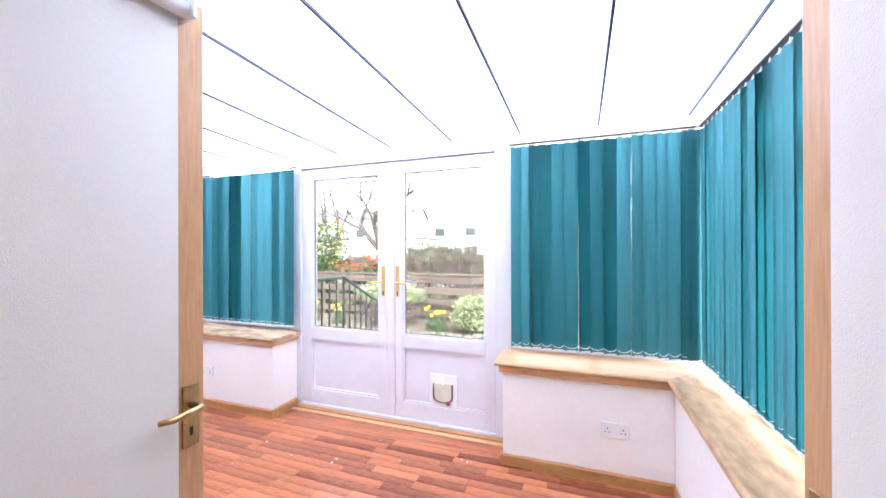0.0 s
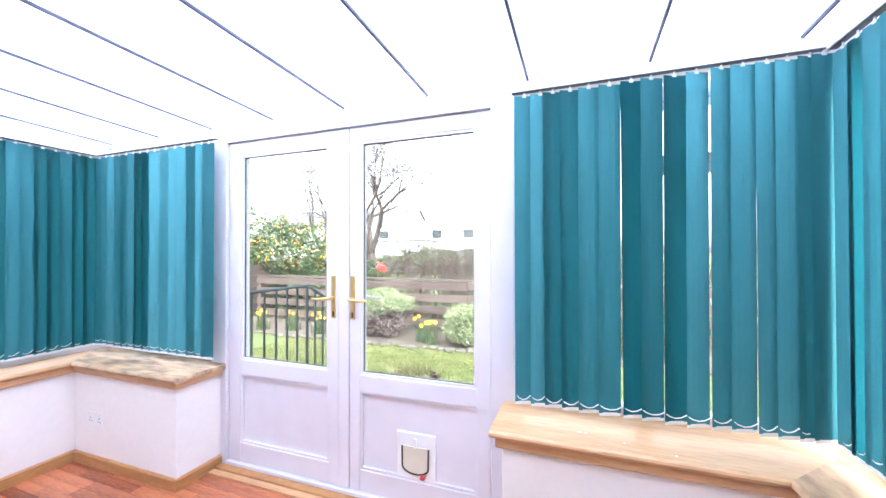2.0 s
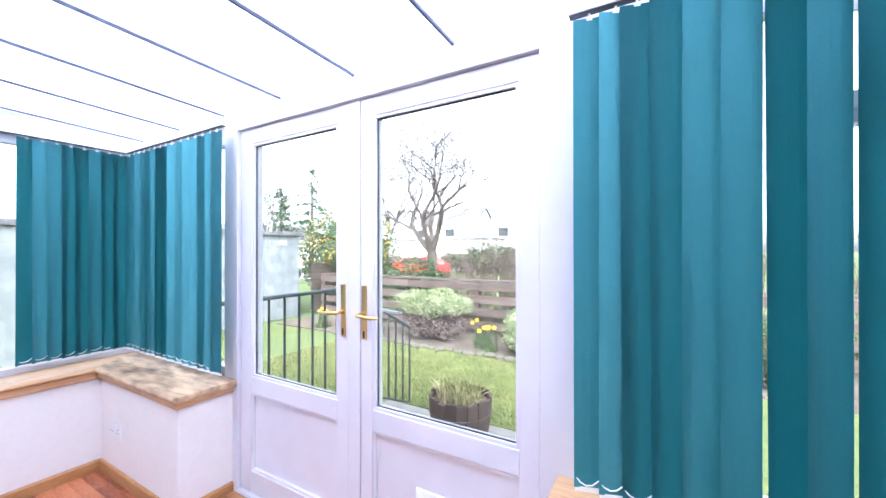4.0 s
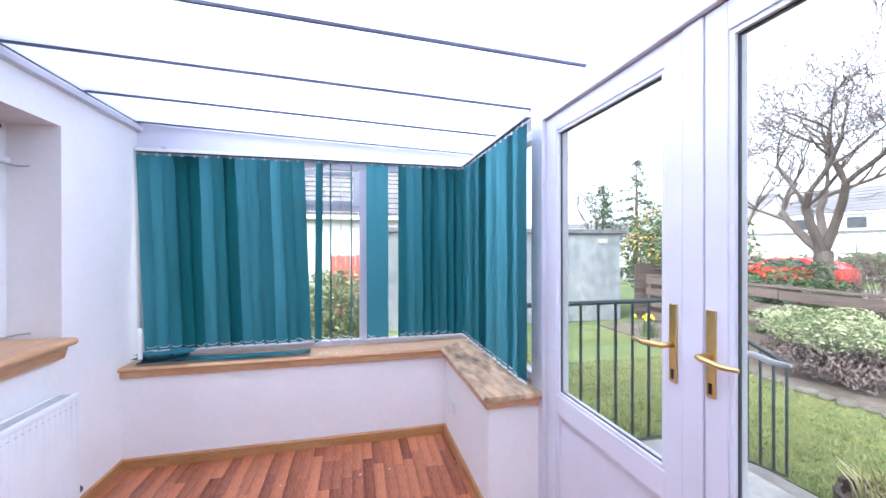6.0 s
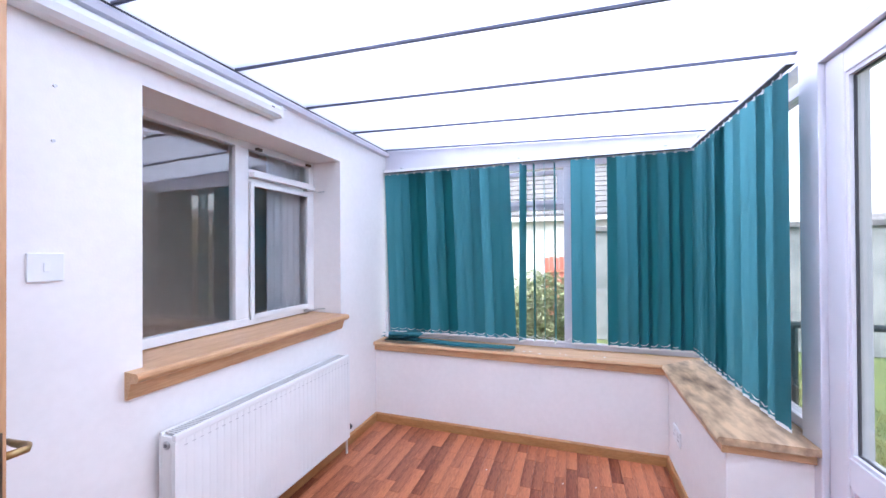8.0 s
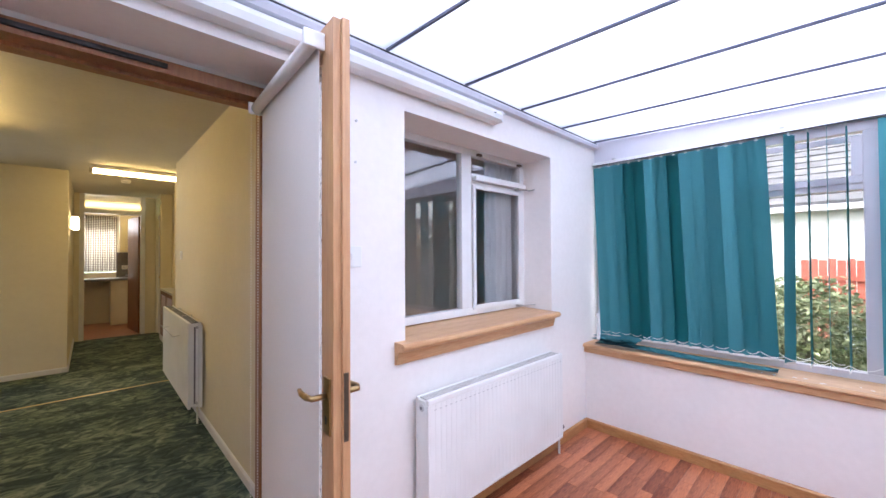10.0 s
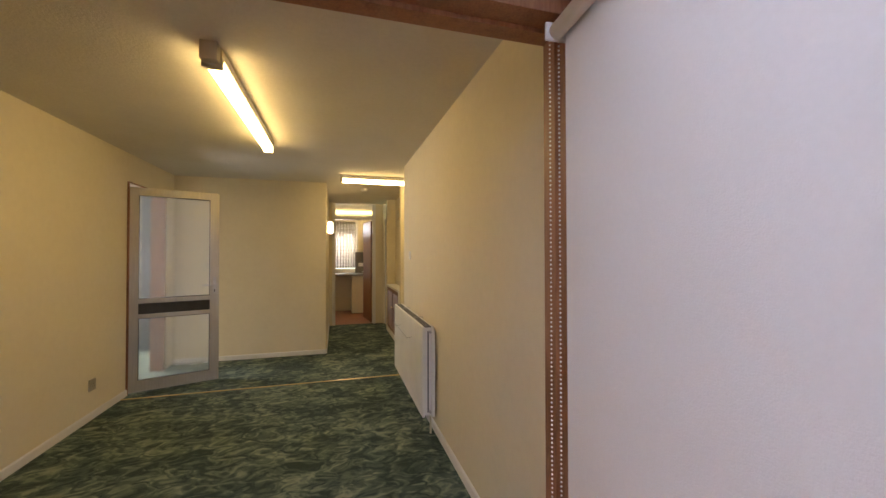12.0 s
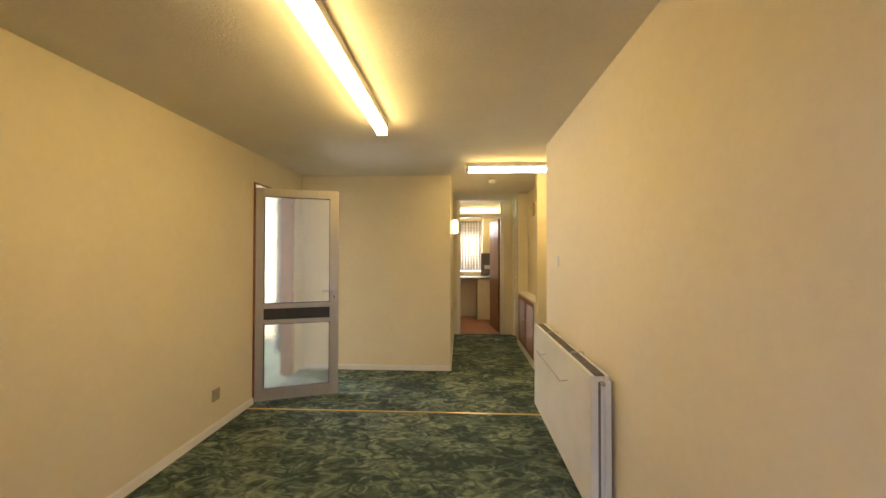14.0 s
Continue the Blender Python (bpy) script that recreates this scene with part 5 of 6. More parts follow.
RED_TIMBER = surface("red_fence_paint", (0.36, 0.075, 0.05), (0.50, 0.13, 0.09), 0.7, 10, bump=0.2)
BARK = surface("bark", (0.045, 0.035, 0.030), (0.125, 0.10, 0.085), 0.9, 14, (1, 1, 0.3), 0.6)
TWIG = surface("bare_twigs", (0.075, 0.05, 0.045), (0.17, 0.125, 0.115), 0.9, 8, bump=0)
LEAF_GREEN = surface("shrub_leaves", (0.030, 0.060, 0.024), (0.12, 0.16, 0.065), 0.5, 3, bump=0, island=0.8)
LEAF_PALE = surface("variegated_leaves", (0.09, 0.13, 0.05), (0.36, 0.39, 0.22), 0.5, 3, bump=0, island=0.9)
LEAF_DARK = surface("evergreen_leaves", (0.02, 0.045, 0.018), (0.08, 0.12, 0.045), 0.5, 3, bump=0, island=0.8)
HEATH = surface("woody_stems", (0.10, 0.075, 0.07), (0.20, 0.155, 0.14), 0.9, 5, bump=0, island=0.6)
BLOSSOM = surface("orange_blossom", (0.55, 0.24, 0.03), (0.75, 0.42, 0.06), 0.6, 3, bump=0, island=0.6)
DAFFODIL = surface("yellow_petals", (0.80, 0.55, 0.02), (0.90, 0.70, 0.05), 0.5, 3, bump=0)
OAK = surface("wet_barrel_oak", (0.036, 0.026, 0.024), (0.105, 0.075, 0.064), 0.7, 12, (8, 8, 1), 0.3, piece=0.4)
RAIL_PAINT = surface("dark_green_rail_paint", (0.022, 0.034, 0.040), (0.05, 0.065, 0.07), 0.4, 20, bump=0.03)
CAR_RED = surface("red_car_paint", (0.55, 0.03, 0.02), (0.60, 0.045, 0.03), 0.25, 3, bump=0)
DARK_GLASS = surface("dark_glazing", (0.03, 0.035, 0.04), (0.06, 0.07, 0.08), 0.1, 3, bump=0)

solid("ground", box(-400, 400, -400, 400, -0.9, GROUND - 0.012), GRASS, "rough grass ground running to the horizon", "ground")
solid("lawn", box(-8.0, 6.0, 4.95, 7.2, GROUND - 0.1, GROUND), GRASS, "patchy yellow-green lawn behind the sunroom", "lawn")
solid("lawn", box(-8.2, -2.75, 1.0, 4.95, GROUND - 0.1, GROUND), GRASS, "green lawn beside the railing", "lawn")
solid("path", box(-2.75, 6.0, 2.70, 4.94, GROUND - 0.1, GROUND - 0.004), GRAVEL, "grey gravel path between step and lawn", "path")
solid("flower_bed", box(-8.0, 6.0, 7.2, 9.0, GROUND - 0.1, GROUND + 0.03), SOIL, "bare earth flower bed along the fence", "flower bed")
rs = np.random.RandomState(3)


def grass_patch(name, label, x0, x1, y0, y1, k, h, parent=None):
    p = np.stack([rs.uniform(x0, x1, k), rs.uniform(y0, y1, k), np.full(k, GROUND - 0.005)], 1)
    a = rs.uniform(0, 2 * np.pi, k)
    w = np.stack([np.cos(a), np.sin(a), np.zeros(k)], 1) * 0.006
    tip = p + np.stack([rs.normal(0, 0.02, k), rs.normal(0, 0.02, k), h * rs.uniform(0.5, 1.2, k)], 1)
    v = np.stack([p - w, p + w, tip], 1).reshape(-1, 3)
    me = bpy.data.meshes.new(name)
    me.from_pydata(v.tolist(), [], np.arange(3 * k).reshape(-1, 3).tolist())
    me.materials.append(BLADE)
    return tagged(new(name, me), label, "grass", kind="stuff")


grass_patch("grass", "short lawn grass", -5.5, -0.5, 4.95, 7.2, 26000, 0.045)
grass_patch("grass", "short lawn grass beside the railing", -7.5, -2.8, 2.5, 4.95, 22000, 0.045)

# landing, steps and railing outside the garden doors
st = thing("garden_steps", "concrete landing with two steps down to the path", "steps")
part("landing", box(-2.68, 0.2, 2.71, 4.02, GROUND, -0.10, bev=0.012), CONCRETE, st)
part("step", box(-2.68, -1.88, 4.021, 4.31, GROUND, -0.21, bev=0.012), CONCRETE, st)
part("step", box(-2.68, -1.88, 4.311, 4.60, GROUND, -0.315, bev=0.012), CONCRETE, st)
rl = thing("railing", "dark painted iron railing beside the steps", "railing")
XR = -2.58
KINK, RUN = 4.08, 0.80
part("top_rail", rod([(XR, 2.74, 1.01), (XR, KINK, 1.01), (XR + 0.18, KINK + RUN, 0.50)], 0.017, sides=8), RAIL_PAINT, rl)
part("bottom_rail", rod([(XR, 2.74, -0.02), (XR, KINK, -0.02), (XR + 0.18, KINK + RUN, -0.36)], 0.010, sides=8), RAIL_PAINT, rl)
for y in [2.78 + 0.1437 * k for k in range(9)] + [KINK + RUN * k / 8 for k in range(9)]:
    f = max(0.0, (y - KINK) / RUN)
    post = y == 2.78 or f in (0.0, 1.0) and y >= KINK
    part("post" if post else "baluster", rod([(XR + 0.18 * f, y, (-0.10 if f == 0 else GROUND) if post else -0.02 - 0.34 * f), (XR + 0.18 * f, y, 1.01 - 0.51 * f)], 0.015 if post else 0.0105, sides=6), RAIL_PAINT, rl)

# half barrel planter
bl = thing("barrel_planter", "weathered oak half barrel planted with grassy bulbs", "planter", at=(-1.54, 4.50, GROUND + 0.0))
for k in range(18):
    a = 2 * math.pi * k / 18
    bm = bmesh.new()
    lo, hi = [], []
    for z, r in ((0, 0.235), (0.12, 0.268), (0.26, 0.292), (0.44, 0.300)):
        lo.append([bm.verts.new((q * math.cos(a + d), q * math.sin(a + d), z + (0.012 * math.sin(k * 2.3) if z > 0.4 else 0))) for q in (r, r - 0.028) for d in (-0.168, 0.168)])
    for u, v in zip(lo, lo[1:]):
        for i, j in ((0, 1), (1, 3), (3, 2), (2, 0)):
            bm.faces.new((u[i], u[j], v[j], v[i]))
    bm.faces.new((lo[0][0], lo[0][1], lo[0][3], lo[0][2]))
    bm.faces.new((lo[-1][0], lo[-1][1], lo[-1][3], lo[-1][2]))
    part("stave", bm, OAK, bl)
for z, r in ((0.06, 0.252), (0.30, 0.294)):
    part("hoop", rod([(r * math.cos(t), r * math.sin(t), z) for t in (2 * math.pi * i / 28 for i in range(29))], 0.007, sides=5), BARK, bl, "dark iron hoop")
part("soil", rod([(0, 0, 0.30), (0, 0, 0.385), (0, 0, 0.40)], [0.25, 0.26, 0.1], sides=20), SOIL, bl)


def tuft(name, mat, centre, k, spread, height, lean, width, parent):
    """Long thin blades springing from one spot."""
    bm = bmesh.new()
    r3 = random.Random(k)
    for _ in range(k):
        a, b = r3.uniform(0, 6.28), r3.uniform(0, 6.28)
        p = Vector(centre) + Vector((math.cos(a), math.sin(a), 0)) * spread * r3.random() ** 0.5
        d = Vector((math.cos(b), math.sin(b), 0))
        s = d.orthogonal().normalized() * width
        h, o = height * r3.uniform(0.5, 1.1), lean * r3.uniform(0.2, 1.0)
        q = [(p, 1.0), (p + Vector((0, 0, h * 0.6)) + d * o * 0.3, 0.8), (p + Vector((0, 0, h)) + d * o, 0.15)]
        vs = [(bm.verts.new(c - s * w), bm.verts.new(c + s * w)) for c, w in q]
        for u, v in zip(vs, vs[1:]):
            bm.faces.new((u[0], u[1], v[1], v[0]))
    return part(name, bm, mat, parent)


DRY = surface("dry_grass", (0.25, 0.23, 0.11), (0.50, 0.46, 0.28), 0.8, 5, bump=0, island=0.7)
tuft("bulb_leaves", BLADE, (0, 0, 0.38), 130, 0.20, 0.24, 0.16, 0.006, bl)
tuft("dry_leaves", DRY, (0, 0, 0.385), 160, 0.22, 0.16, 0.18, 0.006, bl)

# stone edging along the bed
r4 = random.Random(9)
ed = thing("bed_edging", "row of rough pale stones edging the flower bed", "edging")
for k in range(34):
    bm = bmesh.new()
    bmesh.ops.create_icosphere(bm, subdivisions=2, radius=0.5)
    for v in bm.verts:
        v.co *= 1 + 0.35 * noise.noise(v.co * 2.2 + Vector((k, 0, 0)))
    ob = part("stone", bm, EDGE_STONE, ed, smooth=False)
    s = r4.uniform(0.10, 0.2)
    ob.matrix_basis = Matrix.LocRotScale((-6.0 + 0.19 * k, 7.2 + r4.uniform(-0.05, 0.05), GROUND + 0.03), Euler((0, 0, r4.uniform(0, 3))), (s * 1.3, s, s * 0.6))


def ellipsoid_spots(k, c, r, shell=0.45, lump=0.25, seed=0):
    g = np.random.RandomState(seed)
    u = g.normal(size=(k, 3))
    u /= np.linalg.norm(u, axis=1)[:, None]
    rad = 1 - shell * g.uniform(0, 1, (k, 1)) ** 2
    bumps = np.array([noise.noise(Vector(v) * 2.4 + Vector((seed, seed, 0))) for v in u])[:, None]
    p = u * rad * (1 + lump * bumps) * np.array(r)
    return p + np.array(c), g


def shrub(label, at, r, leaves, size, mat, stems=14, flower=None, seed=1, lump=0.3, core=None):
    s = thing("shrub", label, "shrub", at=at)
    p, g = ellipsoid_spots(leaves, (0, 0, r[2]), r, 0.5, lump, seed)
    p = p[p[:, 2] > 0.05]
    leaf_mesh("leaves", mat, p, size, s, g)
    bm = bmesh.new()
    r5 = random.Random(seed)
    for _ in range(stems):
        a = r5.uniform(0, 6.28)
        e = Vector((r[0] * 0.75 * math.cos(a) * r5.random(), r[1] * 0.75 * math.sin(a) * r5.random(), r[2] * r5.uniform(1.0, 1.7)))
        tube(bm, [(0.06 * math.cos(a), 0.06 * math.sin(a), 0), tuple(e * 0.5 + Vector((r5.uniform(-0.06, 0.06), r5.uniform(-0.06, 0.06), 0))), tuple(e)], [0.016, 0.010, 0.003], sides=5)
    part("stems", bm, TWIG, s)
    if flower:
        q, g2 = ellipsoid_spots(flower[1], (0, 0, r[2]), (r[0] * 1.03, r[1] * 1.03, r[2] * 1.03), 0.12, lump, seed)
        q = q[q[:, 2] > r[2] * flower[3]]
        leaf_mesh("blossom", flower[0], q, flower[2], s, g2)
    return s


B = GROUND + 0.03
heath = thing("shrub", "low heather shrub with pale green top and bare woody base", "shrub", at=(-3.85, 7.75, B))
p, g = ellipsoid_spots(9000, (0, 0, 0.72), (0.85, 0.55, 0.26), 0.6, 0.35, 4)
leaf_mesh("leaves", LEAF_PALE, p, 0.022, heath, g)
p, g = ellipsoid_spots(5000, (0, 0, 0.38), (0.74, 0.48, 0.36), 0.8, 0.3, 6)
leaf_mesh("woody_base", HEATH, p[p[:, 2] > 0.02], 0.03, heath, g, flat=2.0)
shrub("round variegated evergreen shrub in the flower bed", (-1.80, 7.55, B), (0.46, 0.42, 0.40), 5200, 0.028, LEAF_PALE, seed=7)
shrub("small green shrub in the flower bed", (-0.4, 7.8, B), (0.5, 0.42, 0.38), 4200, 0.028, LEAF_GREEN, seed=8)
shrub("small evergreen shrub in the flower bed", (1.3, 7.7, B), (0.55, 0.45, 0.45), 4200, 0.03, LEAF_GREEN, seed=18)
for at, n in (((-2.50, 7.42, B), 5), ((-2.72, 7.6, B), 3), ((-5.1, 7.5, B), 5), ((-5.9, 7.6, B), 4), ((-6.6, 7.4, B), 6)):
    d = thing("daffodils", "clump of yellow daffodils in leaf", "flowers", "daffodil clumps", at=at)
    tuft("leaf_clump", LEAF_GREEN, (0, 0, 0), 90, 0.16, 0.36, 0.14, 0.009, d)
    for k in range(n):
        x, y, z = r4.uniform(-0.2, 0.2), r4.uniform(-0.18, 0.12), r4.uniform(0.34, 0.48)
        part("stalk", rod([(x * 0.6, y * 0.6, 0), (x, y, z)], 0.004, sides=5), LEAF_GREEN, d)
        bm = bmesh.new()
        for i in range(6):
            a = i * math.pi / 3
            c, s_ = math.cos(a), math.sin(a)
            v = [bm.verts.new(q) for q in ((x, y - 0.02, z), (x + 0.022 * c - 0.012 * s_, y - 0.028, z + 0.022 * s_ + 0.012 * c), (x + 0.046 * c, y - 0.022, z + 0.046 * s_), (x + 0.022 * c + 0.012 * s_, y - 0.028, z + 0.022 * s_ - 0.012 * c))]
            bm.faces.new(v)
        tube(bm, [(x, y - 0.02, z), (x, y - 0.055, z)], [0.010, 0.018], sides=8)
        part("flower", bm, DAFFODIL, d)

# ranch fence
fe = thing("fence", "brown stained fence of wide horizontal boards", "fence")
for k in range(12):
    part("post", box(-8.0 + 1.55 * k, -7.9 + 1.55 * k, 8.62, 8.72, GROUND, 0.72, bev=0.006), FENCE_WOOD, fe)
for i in range(6):
    for z in (-0.28, 0.0, 0.27, 0.54):
        bm = box(-8.0 + 2.95 * i, -8.0 + 2.95 * (i + 1) - 0.012, 8.58, 8.615, z - 0.012 * (i % 2), z + 0.165 - 0.012 * (i % 2), bev=0.004)
        part("board", bm, FENCE_WOOD, fe)
part("cap_rail", box(-8.0, 9.7, 8.56, 8.74, 0.722, 0.76, bev=0.006), FENCE_WOOD, fe)


# trees
def grow(bm, p, d, length, radius, depth, rng, spread, tips, up=0.12):
    pts, rad, q, v = [p], [radius], Vector(p), Vector(d)
    k = 4
    for i in range(k):
        v = (v + Vector((rng.gauss(0, 0.13), rng.gauss(0, 0.13), rng.gauss(0, 0.06) + up))).normalized()
        q = q + v * length / k
        pts.append(tuple(q))
        rad.append(max(0.006, radius * (1 - 0.32 * (i + 1) / k)))
    tube(bm, pts, rad, sides=7 if depth > 3 else 4 if depth > 1 else 3)
    if depth <= 0:
        tips.append(tuple(q))
        return
    for j in range(rng.choice((2, 3, 3)) if depth > 1 else 3):
        a = rng.uniform(0.5, 1.0) * spread
        o = v.orthogonal().normalized()
        o.rotate(Matrix.Rotation(rng.uniform(0, 6.28), 3, v))
        at = Vector(pts[-1] if j == 0 else pts[rng.choice((2, 3, 4))])
        grow(bm, tuple(at), (v * math.cos(a) + o * math.sin(a)).normalized(), length * rng.uniform(0.62, 0.82), rad[-1] * rng.uniform(0.58, 0.82), depth - 1, rng, spread, tips, up)


def tree(name, label, at, trunk, radius, depth, spread, seed, leaf=None, up=0.12, limb=0.85):
    t = thing(name, label, "tree", at=at)
    rng = random.Random(seed)
    bm, tips = bmesh.new(), []
    tube(bm, [(0, 0, -0.1), (0.03, 0.02, trunk * 0.5), (0.0, 0.05, trunk)], [radius * 1.3, radius, radius * 0.92], sides=10)
    part("trunk", bm, BARK, t)
    bm = bmesh.new()
    for k in range(4):
        a = k * 1.57 + rng.uniform(-0.4, 0.4)
        grow(bm, (0, 0.05, trunk - 0.05 - 0.1 * (k % 2)), Vector((math.cos(a) * 0.6, math.sin(a) * 0.6, 1)).normalized(), trunk * limb, radius * 0.55, depth, rng, spread, tips, up)
    part("crown", bm, BARK, t, "bare branches and twigs")
    if leaf:
        g = np.random.RandomState(seed)
        sp = np.repeat(np.array(tips), leaf[1], 0) + g.normal(0, leaf[3], (len(tips) * leaf[1], 3))
        leaf_mesh("buds", leaf[0], sp, leaf[2], t, g)
    return t


tree("tree", "bare spreading garden tree beyond the fence", (-6.30, 11.6, GROUND), 1.75, 0.18, 6, 0.95, 12, (TWIG, 2, 0.028, 0.26), up=0.015, limb=0.95)
tree("tree", "bare young tree with fine upright branches", (-9.2, 12.8, GROUND), 1.8, 0.10, 4, 0.55, 21, (LEAF_PALE, 3, 0.03, 0.12))
shrub("large yellow-flowering evergreen bush by the fence", (-8.7, 10.3, GROUND), (1.8, 1.2, 1.45), 17000, 0.05, LEAF_GREEN, 20, (BLOSSOM, 1500, 0.045, 0.9), 31, 0.45)
shrub("dark evergreen bush behind the fence", (-5.4, 9.6, GROUND), (0.9, 0.7, 0.75), 6500, 0.045, LEAF_DARK, 16, None, 33, 0.45)
shrub("evergreen bush behind the fence", (-1.7, 10.8, GROUND), (0.9, 0.7, 0.72), 6000, 0.05, LEAF_DARK, 16, None, 34, 0.45)


def hedge(label, x0, x1, y0, y1, h, k, seed):
    """Bare deciduous hedge of many fine upright stems."""
    t = thing("hedge", label, "hedge")
    rng = random.Random(seed)
    bm = bmesh.new()
    for _ in range(k):
        x, y = rng.uniform(x0, x1), rng.uniform(y0, y1)
        p = Vector((x, y, GROUND))
        hh = h * rng.uniform(0.6, 1.15)
        d = Vector((rng.gauss(0, 0.22), rng.gauss(0, 0.22), 1))
        m = p + d * hh * 0.55
        e = p + d * hh + Vector((rng.gauss(0, 0.1), rng.gauss(0, 0.1), 0))
        tube(bm, [tuple(p), tuple(m), tuple(e)], [0.010, 0.007, 0.002], sides=3)
        for _ in range(4):
            q = m.lerp(e, rng.random())
            tube(bm, [tuple(q), tuple(q + Vector((rng.gauss(0, 0.22), rng.gauss(0, 0.22), rng.uniform(0.1, 0.4))))], [0.005, 0.0015], sides=3)
    tagged(part("stems", bm, TWIG, t), kind="stuff")
    return t


hedge("bare twiggy hedge behind the fence", -4.9, 1.5, 9.4, 10.6, 2.0, 620, 3)
hedge("bare twiggy shrubs behind the fence", 1.5, 6.5, 9.4, 10.6, 1.9, 300, 5)


def fir(label, at, height, reach, seed):
    """Old conifer: leaning trunk, uneven drooping limbs with gaps, needle sprays along each limb."""
    t = thing("tree", label, "tree", at=at)
    rng = random.Random(seed)
    bm = bmesh.new()
    tube(bm, [(0, 0, -0.1), (0.06, 0.03, height * 0.4), (0.02, 0.08, height * 0.75), (0.05, 0.06, height)], [0.20, 0.15, 0.07, 0.012], sides=8)
    part("trunk", bm, BARK, t)
    bm, spots = bmesh.new(), []
    for k in range(64):
        f = rng.random() ** 0.8
        z = height * (0.34 + 0.65 * f)
        r = reach * (1.08 - f) ** 0.75 * rng.uniform(0.35, 1.15)
        a = rng.uniform(0, 6.283)
        o = Vector((math.cos(a), math.sin(a), 0))
        p = [Vector((0.04, 0.05, z)), Vector((0.04, 0.05, z + 0.06)) + o * r * 0.5, Vector((0.04, 0.05, z - 0.12 * r)) + o * r]
        tube(bm, [tuple(q) for q in p], [0.035, 0.02, 0.006], sides=4)
        for _ in range(int(14 + 26 * r)):
            u = rng.uniform(0.25, 1.05)
            q = p[0].lerp(p[1], u * 2) if u < 0.5 else p[1].lerp(p[2], u * 2 - 1)
            spots.append((q.x + rng.gauss(0, 0.11), q.y + rng.gauss(0, 0.11), q.z + rng.gauss(-0.05, 0.09)))
    part("limbs", bm, BARK, t)
    leaf_mesh("crown", LEAF_DARK, np.array(spots), 0.085, t, np.random.RandomState(seed))
    return t


fir("ragged dark evergreen tree far beyond the garage", (-22.5, 20.6, GROUND), 7.9, 2.9, 71)
fir("smaller ragged evergreen tree far beyond the garage", (-24.2, 19.2, GROUND), 6.4, 2.3, 72)
tree("tree", "thin bare tree beside the conifer", (-25, 19.0, GROUND), 2.2, 0.13, 3, 0.6, 44, (LEAF_DARK, 6, 0.09, 0.3))

# neighbour's garage
ga = thing("garage", "weathered grey rendered garage with dark flat roof edge", "garage")
part("wall", box(-10.2, -8.5, 2.15, 8.25, GROUND, 1.77), WEATHERED, ga)
part("roof_edge", box(-10.3, -8.4, 2.05, 8.35, 1.771, 1.87, bev=0.01), SLATE, ga)
part("vent", box(-8.499, -8.47, 7.6, 7.85, 1.52, 1.64), CONCRETE, ga)
fb = thing("fence", "weathered wooden fence panel beside the garage", "fence")
for k in range(9):
    part("board", box(-8.45, -8.41, 8.62 + 0.0, 10.8, GROUND + 0.05 + 0.155 * k, GROUND + 0.19 + 0.155 * k), FENCE_WOOD, fb)


def house(label, at, turn, w, d, h, rise, rows_, wins, mat=RENDER_WHITE):
    """Gabled house: local x along its front (towards -y), windows as (x, z, width, height)."""
    t = thing("house", label, "house", at=at, turn=turn)
    part("wall", prism(bmesh.new(), [(0, 0), (d, 0), (d, h), (d / 2, h + rise), (0, h)], "x", 0, w), mat, t)
    for side in (0, 1):
        pitch = math.atan2(rise, d / 2)
        ln = math.hypot(rise, d / 2) + 0.35
        y = -0.3 if side == 0 else d + 0.3
        z = h - 0.3 * math.tan(pitch) + 0.02
        rf = part("roof", prism(bmesh.new(), [(0, 0.02), (ln, 0.02), (ln, 0.10), (0, 0.10)], "x", -0.3, w + 0.3, Matrix.Translation((0, y, z)) @ (Matrix.Rotation(pitch, 4, "X") if side == 0 else Matrix.Rotation(math.pi, 4, "Z") @ Matrix.Translation((-w, 0, 0)) @ Matrix.Rotation(pitch, 4, "X"))), SLATE, t)
        if side == 0:
            for k in range(rows_):
                q = part("tile_course", prism(bmesh.new(), [(0, 0.10), (ln / rows_ + 0.02, 0.102), (0, 0.135)], "x", -0.3, w + 0.3, Matrix.Translation((0, y, z)) @ Matrix.Rotation(pitch, 4, "X") @ Matrix.Translation((0, k * ln / rows_, 0))), SLATE, rf)
    part("gutter", box(-0.3, w + 0.3, -0.42, -0.30, h - 0.28, h - 0.16), UPVC, t)
    for x, z, ww, hh in wins:
        wf = part("window", box(x, x + ww, -0.03, 0.0, z, z + hh), UPVC, t)
        part("pane", box(x + 0.06, x + ww - 0.06, -0.04, -0.031, z + 0.06, z + hh - 0.06), DARK_GLASS, wf)
    ch = part("chimney", box(w * 0.45, w * 0.45 + 0.7, d / 2 - 0.25, d / 2 + 0.25, h + rise - 0.3, h + rise + 0.8), mat, t)
    return t


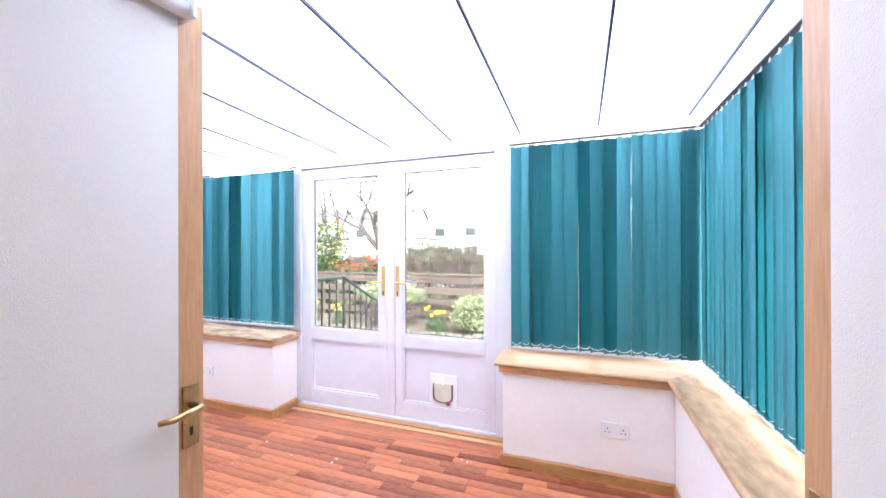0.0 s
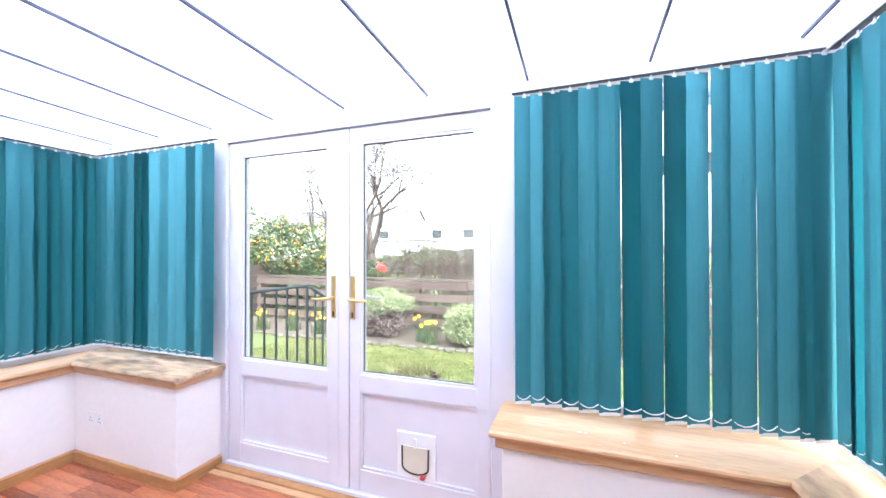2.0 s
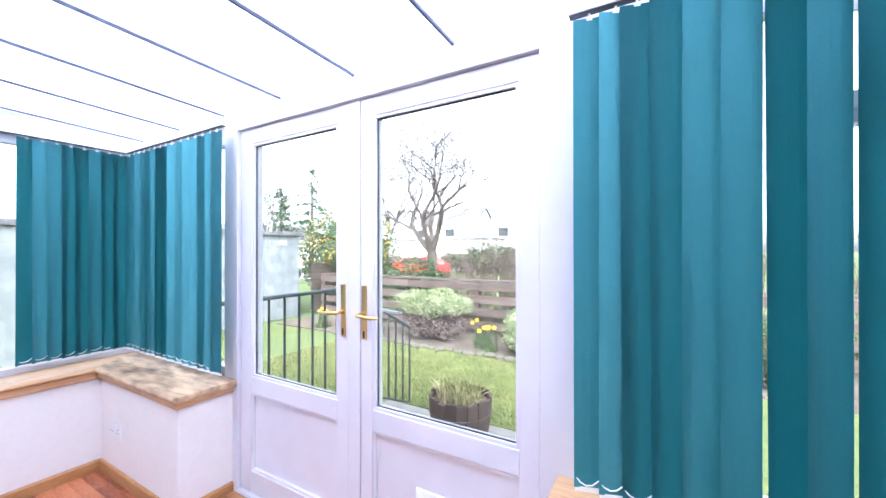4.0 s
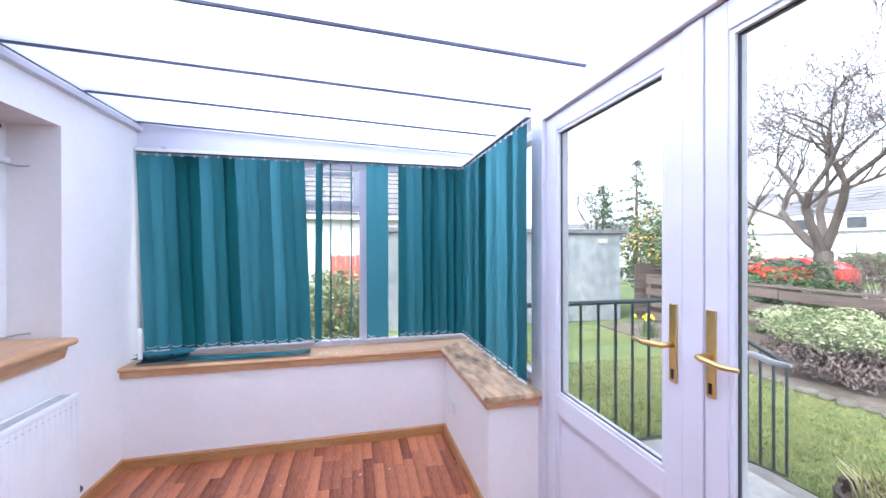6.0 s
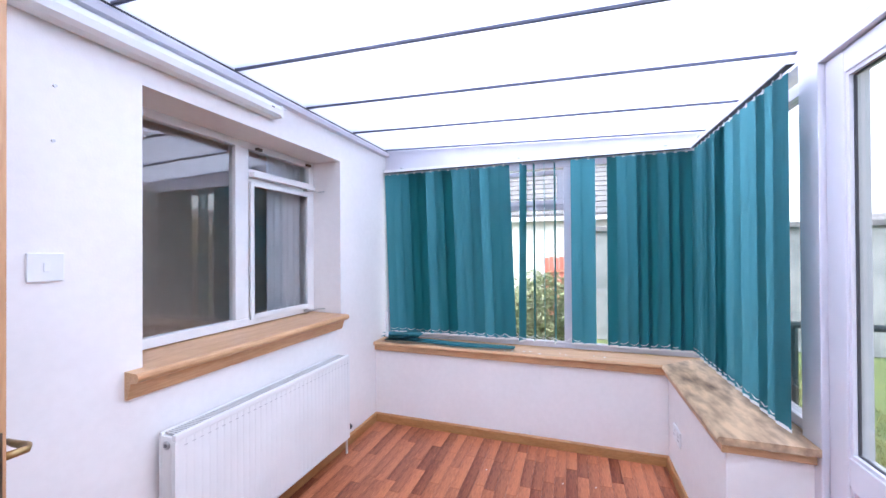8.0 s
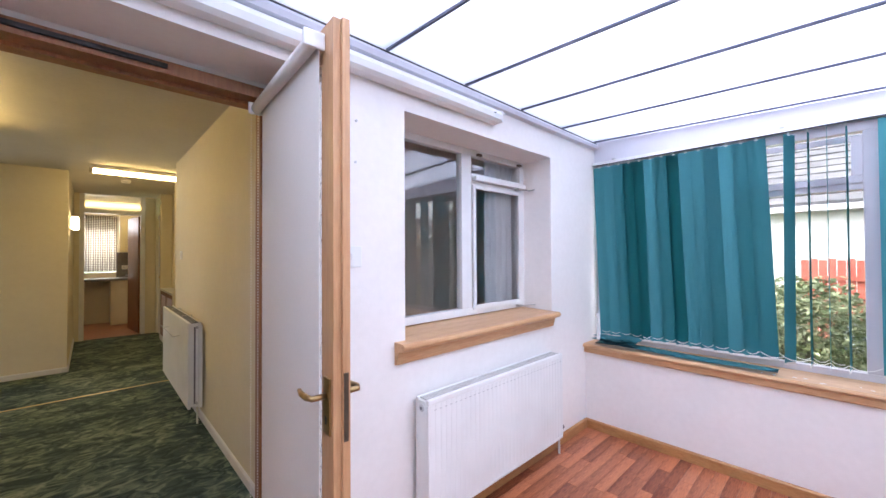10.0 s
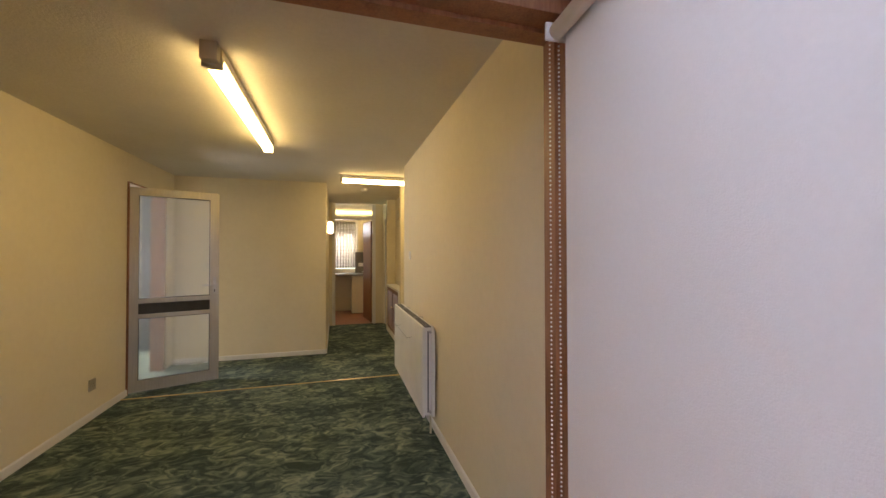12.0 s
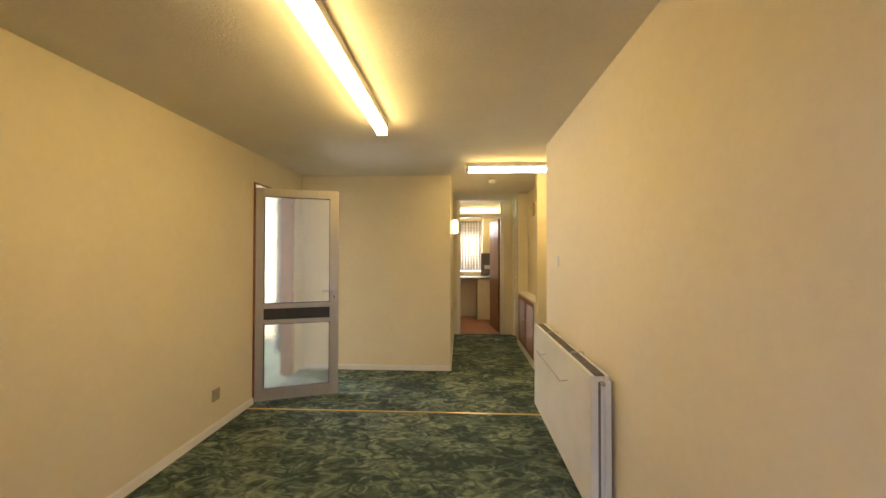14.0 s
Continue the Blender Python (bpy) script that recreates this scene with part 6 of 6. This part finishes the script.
# next door, seen through the west windows; front turned to face the sunroom
house("white bungalow next door with grey tiled roof", (-11.8, -6.0, GROUND), 90, 9.0, 7.0, 2.95, 2.5, 14, [(2.0, 0.9, 1.4, 1.1)])
house("white house with grey roof across the road", (-40, 41, -0.4), 8, 9, 8, 5.2, 2.4, 8, [(1, 1.0, 1.6, 1.2), (5, 1.0, 1.6, 1.2), (1, 3.4, 1.4, 1.1), (5, 3.4, 1.4, 1.1)])
house("white house with grey roof across the road", (-29, 43, -0.4), 4, 9, 8, 5.0, 2.4, 8, [(1, 1.0, 1.6, 1.2), (5, 1.0, 1.6, 1.2), (1, 3.4, 1.4, 1.1), (5, 3.4, 1.4, 1.1)])
house("white house with grey roof across the road", (-18, 44, -0.4), 0, 9, 8, 5.0, 2.4, 8, [(1, 1.0, 1.6, 1.2), (5, 1.0, 1.6, 1.2), (1, 3.4, 1.4, 1.1), (5, 3.4, 1.4, 1.1)])
house("pale house with low roof beyond the garage", (-34, 20, -0.4), 60, 9, 8, 2.4, 1.9, 8, [(1, 1.0, 1.6, 1.2)])
lw = thing("garden_wall", "long low white garage block across the road", "outbuilding")
part("wall", box(-26, -12, 30, 33, -0.4, 2.3), RENDER_WHITE, lw)
part("roof", box(-26.2, -11.8, 29.8, 33.2, 2.301, 2.42), SLATE, lw)
shrub("brown winter hedge across the road", (-22, 27.5, GROUND), (5.0, 1.2, 0.62), 5200, 0.17, HEATH, 60, None, 51, 0.9)
shrub("green garden hedge across the road", (-11, 28.5, GROUND), (5.0, 1.2, 0.95), 5200, 0.18, LEAF_GREEN, 40, None, 52, 0.9)
solid("road", box(-60, 40, 17.0, 23.0, GROUND - 0.1, GROUND + 0.004), GRAVEL, "grey road beyond the gardens", "road")

# parked car
car = thing("car", "red hatchback parked on the road", "car", at=(-12.9, 20.6, GROUND), turn=0)
out = [(-1.9, 0.35), (-1.92, 0.62), (-1.75, 0.86), (-1.0, 0.95), (-0.45, 1.36), (0.9, 1.40), (1.55, 1.05), (1.88, 0.95), (1.93, 0.5), (1.88, 0.32)]
bm = prism(bmesh.new(), out, "y", -0.82, 0.82)
bmesh.ops.bevel(bm, geom=bm.edges[:], offset=0.06, segments=2, affect="EDGES", clamp_overlap=True)
part("body", bm, CAR_RED, car, smooth=False)
for s in (-1, 1):
    part("side_glass", prism(bmesh.new(), [(-0.85, 0.96), (-0.42, 1.29), (0.85, 1.32), (1.35, 1.02)], "y", s * 0.822, s * 0.83), DARK_GLASS, car)
    for x in (-1.2, 1.2):
        wh = part("wheel", rod([(x, s * 0.66, 0.31), (x, s * 0.84, 0.31)], 0.31, sides=20), BLACK, car)
        part("rim", rod([(x, s * 0.84, 0.31), (x, s * 0.85, 0.31)], 0.19, sides=16), STEEL, wh)
    part("headlight", box(-1.93, -1.85, s * 0.62 - 0.15, s * 0.62 + 0.15, 0.62, 0.76, bev=0.02), WHITE_PLASTIC, car)

# seen between the west slats: shrub, red fence, path
shrub("tall speckled evergreen shrub beside the house", (-6.2, 1.25, GROUND), (0.62, 0.62, 0.75), 9000, 0.035, LEAF_PALE, 16, None, 61, 0.3)
rf = thing("fence", "red painted timber fence beside the bungalow", "fence")
for k in range(16):
    part("board", box(-10.93, -10.90, 1.0 + 0.13 * k, 1.12 + 0.13 * k, GROUND + 0.05, 1.20 + 0.03 * (k % 2)), RED_TIMBER, rf)
for z in (0.0, 0.8):
    part("rail", box(-10.89, -10.85, 1.0, 3.08, z, z + 0.08), RED_TIMBER, rf)

bm = bmesh.new()
bmesh.ops.create_icosphere(bm, subdivisions=3, radius=0.3)
for v in bm.verts:
    v.co *= 1 + 0.45 * noise.noise(v.co * 4.0)
    v.co.z = max(v.co.z, -0.2)
BLUE_SHEET = surface("blue_plastic_sheet", (0.05, 0.13, 0.38), (0.55, 0.62, 0.75), 0.4, 6, bump=0.2)
bag = solid("plastic_sheet", bm, BLUE_SHEET, "crumpled blue and white plastic sheet by the red fence", "plastic sheet", kind="")
bag.matrix_basis = pose(-10.4, 1.78, GROUND + 0.2)

# ---- laminate strips ----
rng = random.Random(11)
strip_me = {}
for ln in (24, 30, 36, 42, 48):
    bm = box(0, ln / 100 - 0.0012, 0, 0.0636, -0.006, 0.0, bev=0)
    me = bpy.data.meshes.new("strip")
    bm.to_mesh(me)
    bm.free()
    me.materials.append(LAMINATE)
    strip_me[ln] = me
fl = thing("floor_laminate", "red-brown wood strip laminate floor", "floor", kind="structure")
y, rowk = HOUSE, 0
while y < FRONT - 0.01:
    x = WEST - rng.uniform(0.0, 0.3)
    while x < EAST:
        ln = rng.choice((30, 36, 42, 48, 48))
        piece("strip", strip_me[ln], fl, pose(x, y, 0.0))
        x += ln / 100
    y += 0.065
bm = bmesh.new()
while y < 2.59:
    x = FR_L
    while x < FR_R - 0.05:
        ln = min(rng.choice((0.3, 0.36, 0.42)), FR_R - x)
        bx(bm, x, x + ln - 0.0012, y, min(y + 0.0636, 2.59), -0.006, 0)
        x += ln
    y += 0.065
y = -0.088
while y < HOUSE - 0.01:
    x = DOOR_L + 0.05
    while x < DOOR_R - 0.08:
        ln = min(rng.choice((0.3, 0.36, 0.42)), DOOR_R - 0.05 - x)
        bx(bm, x, x + ln - 0.0012, y, min(y + 0.0636, HOUSE), -0.006, 0)
        x += ln
    y += 0.065
tagged(part("strips", bm, LAMINATE, fl), kind="stuff")
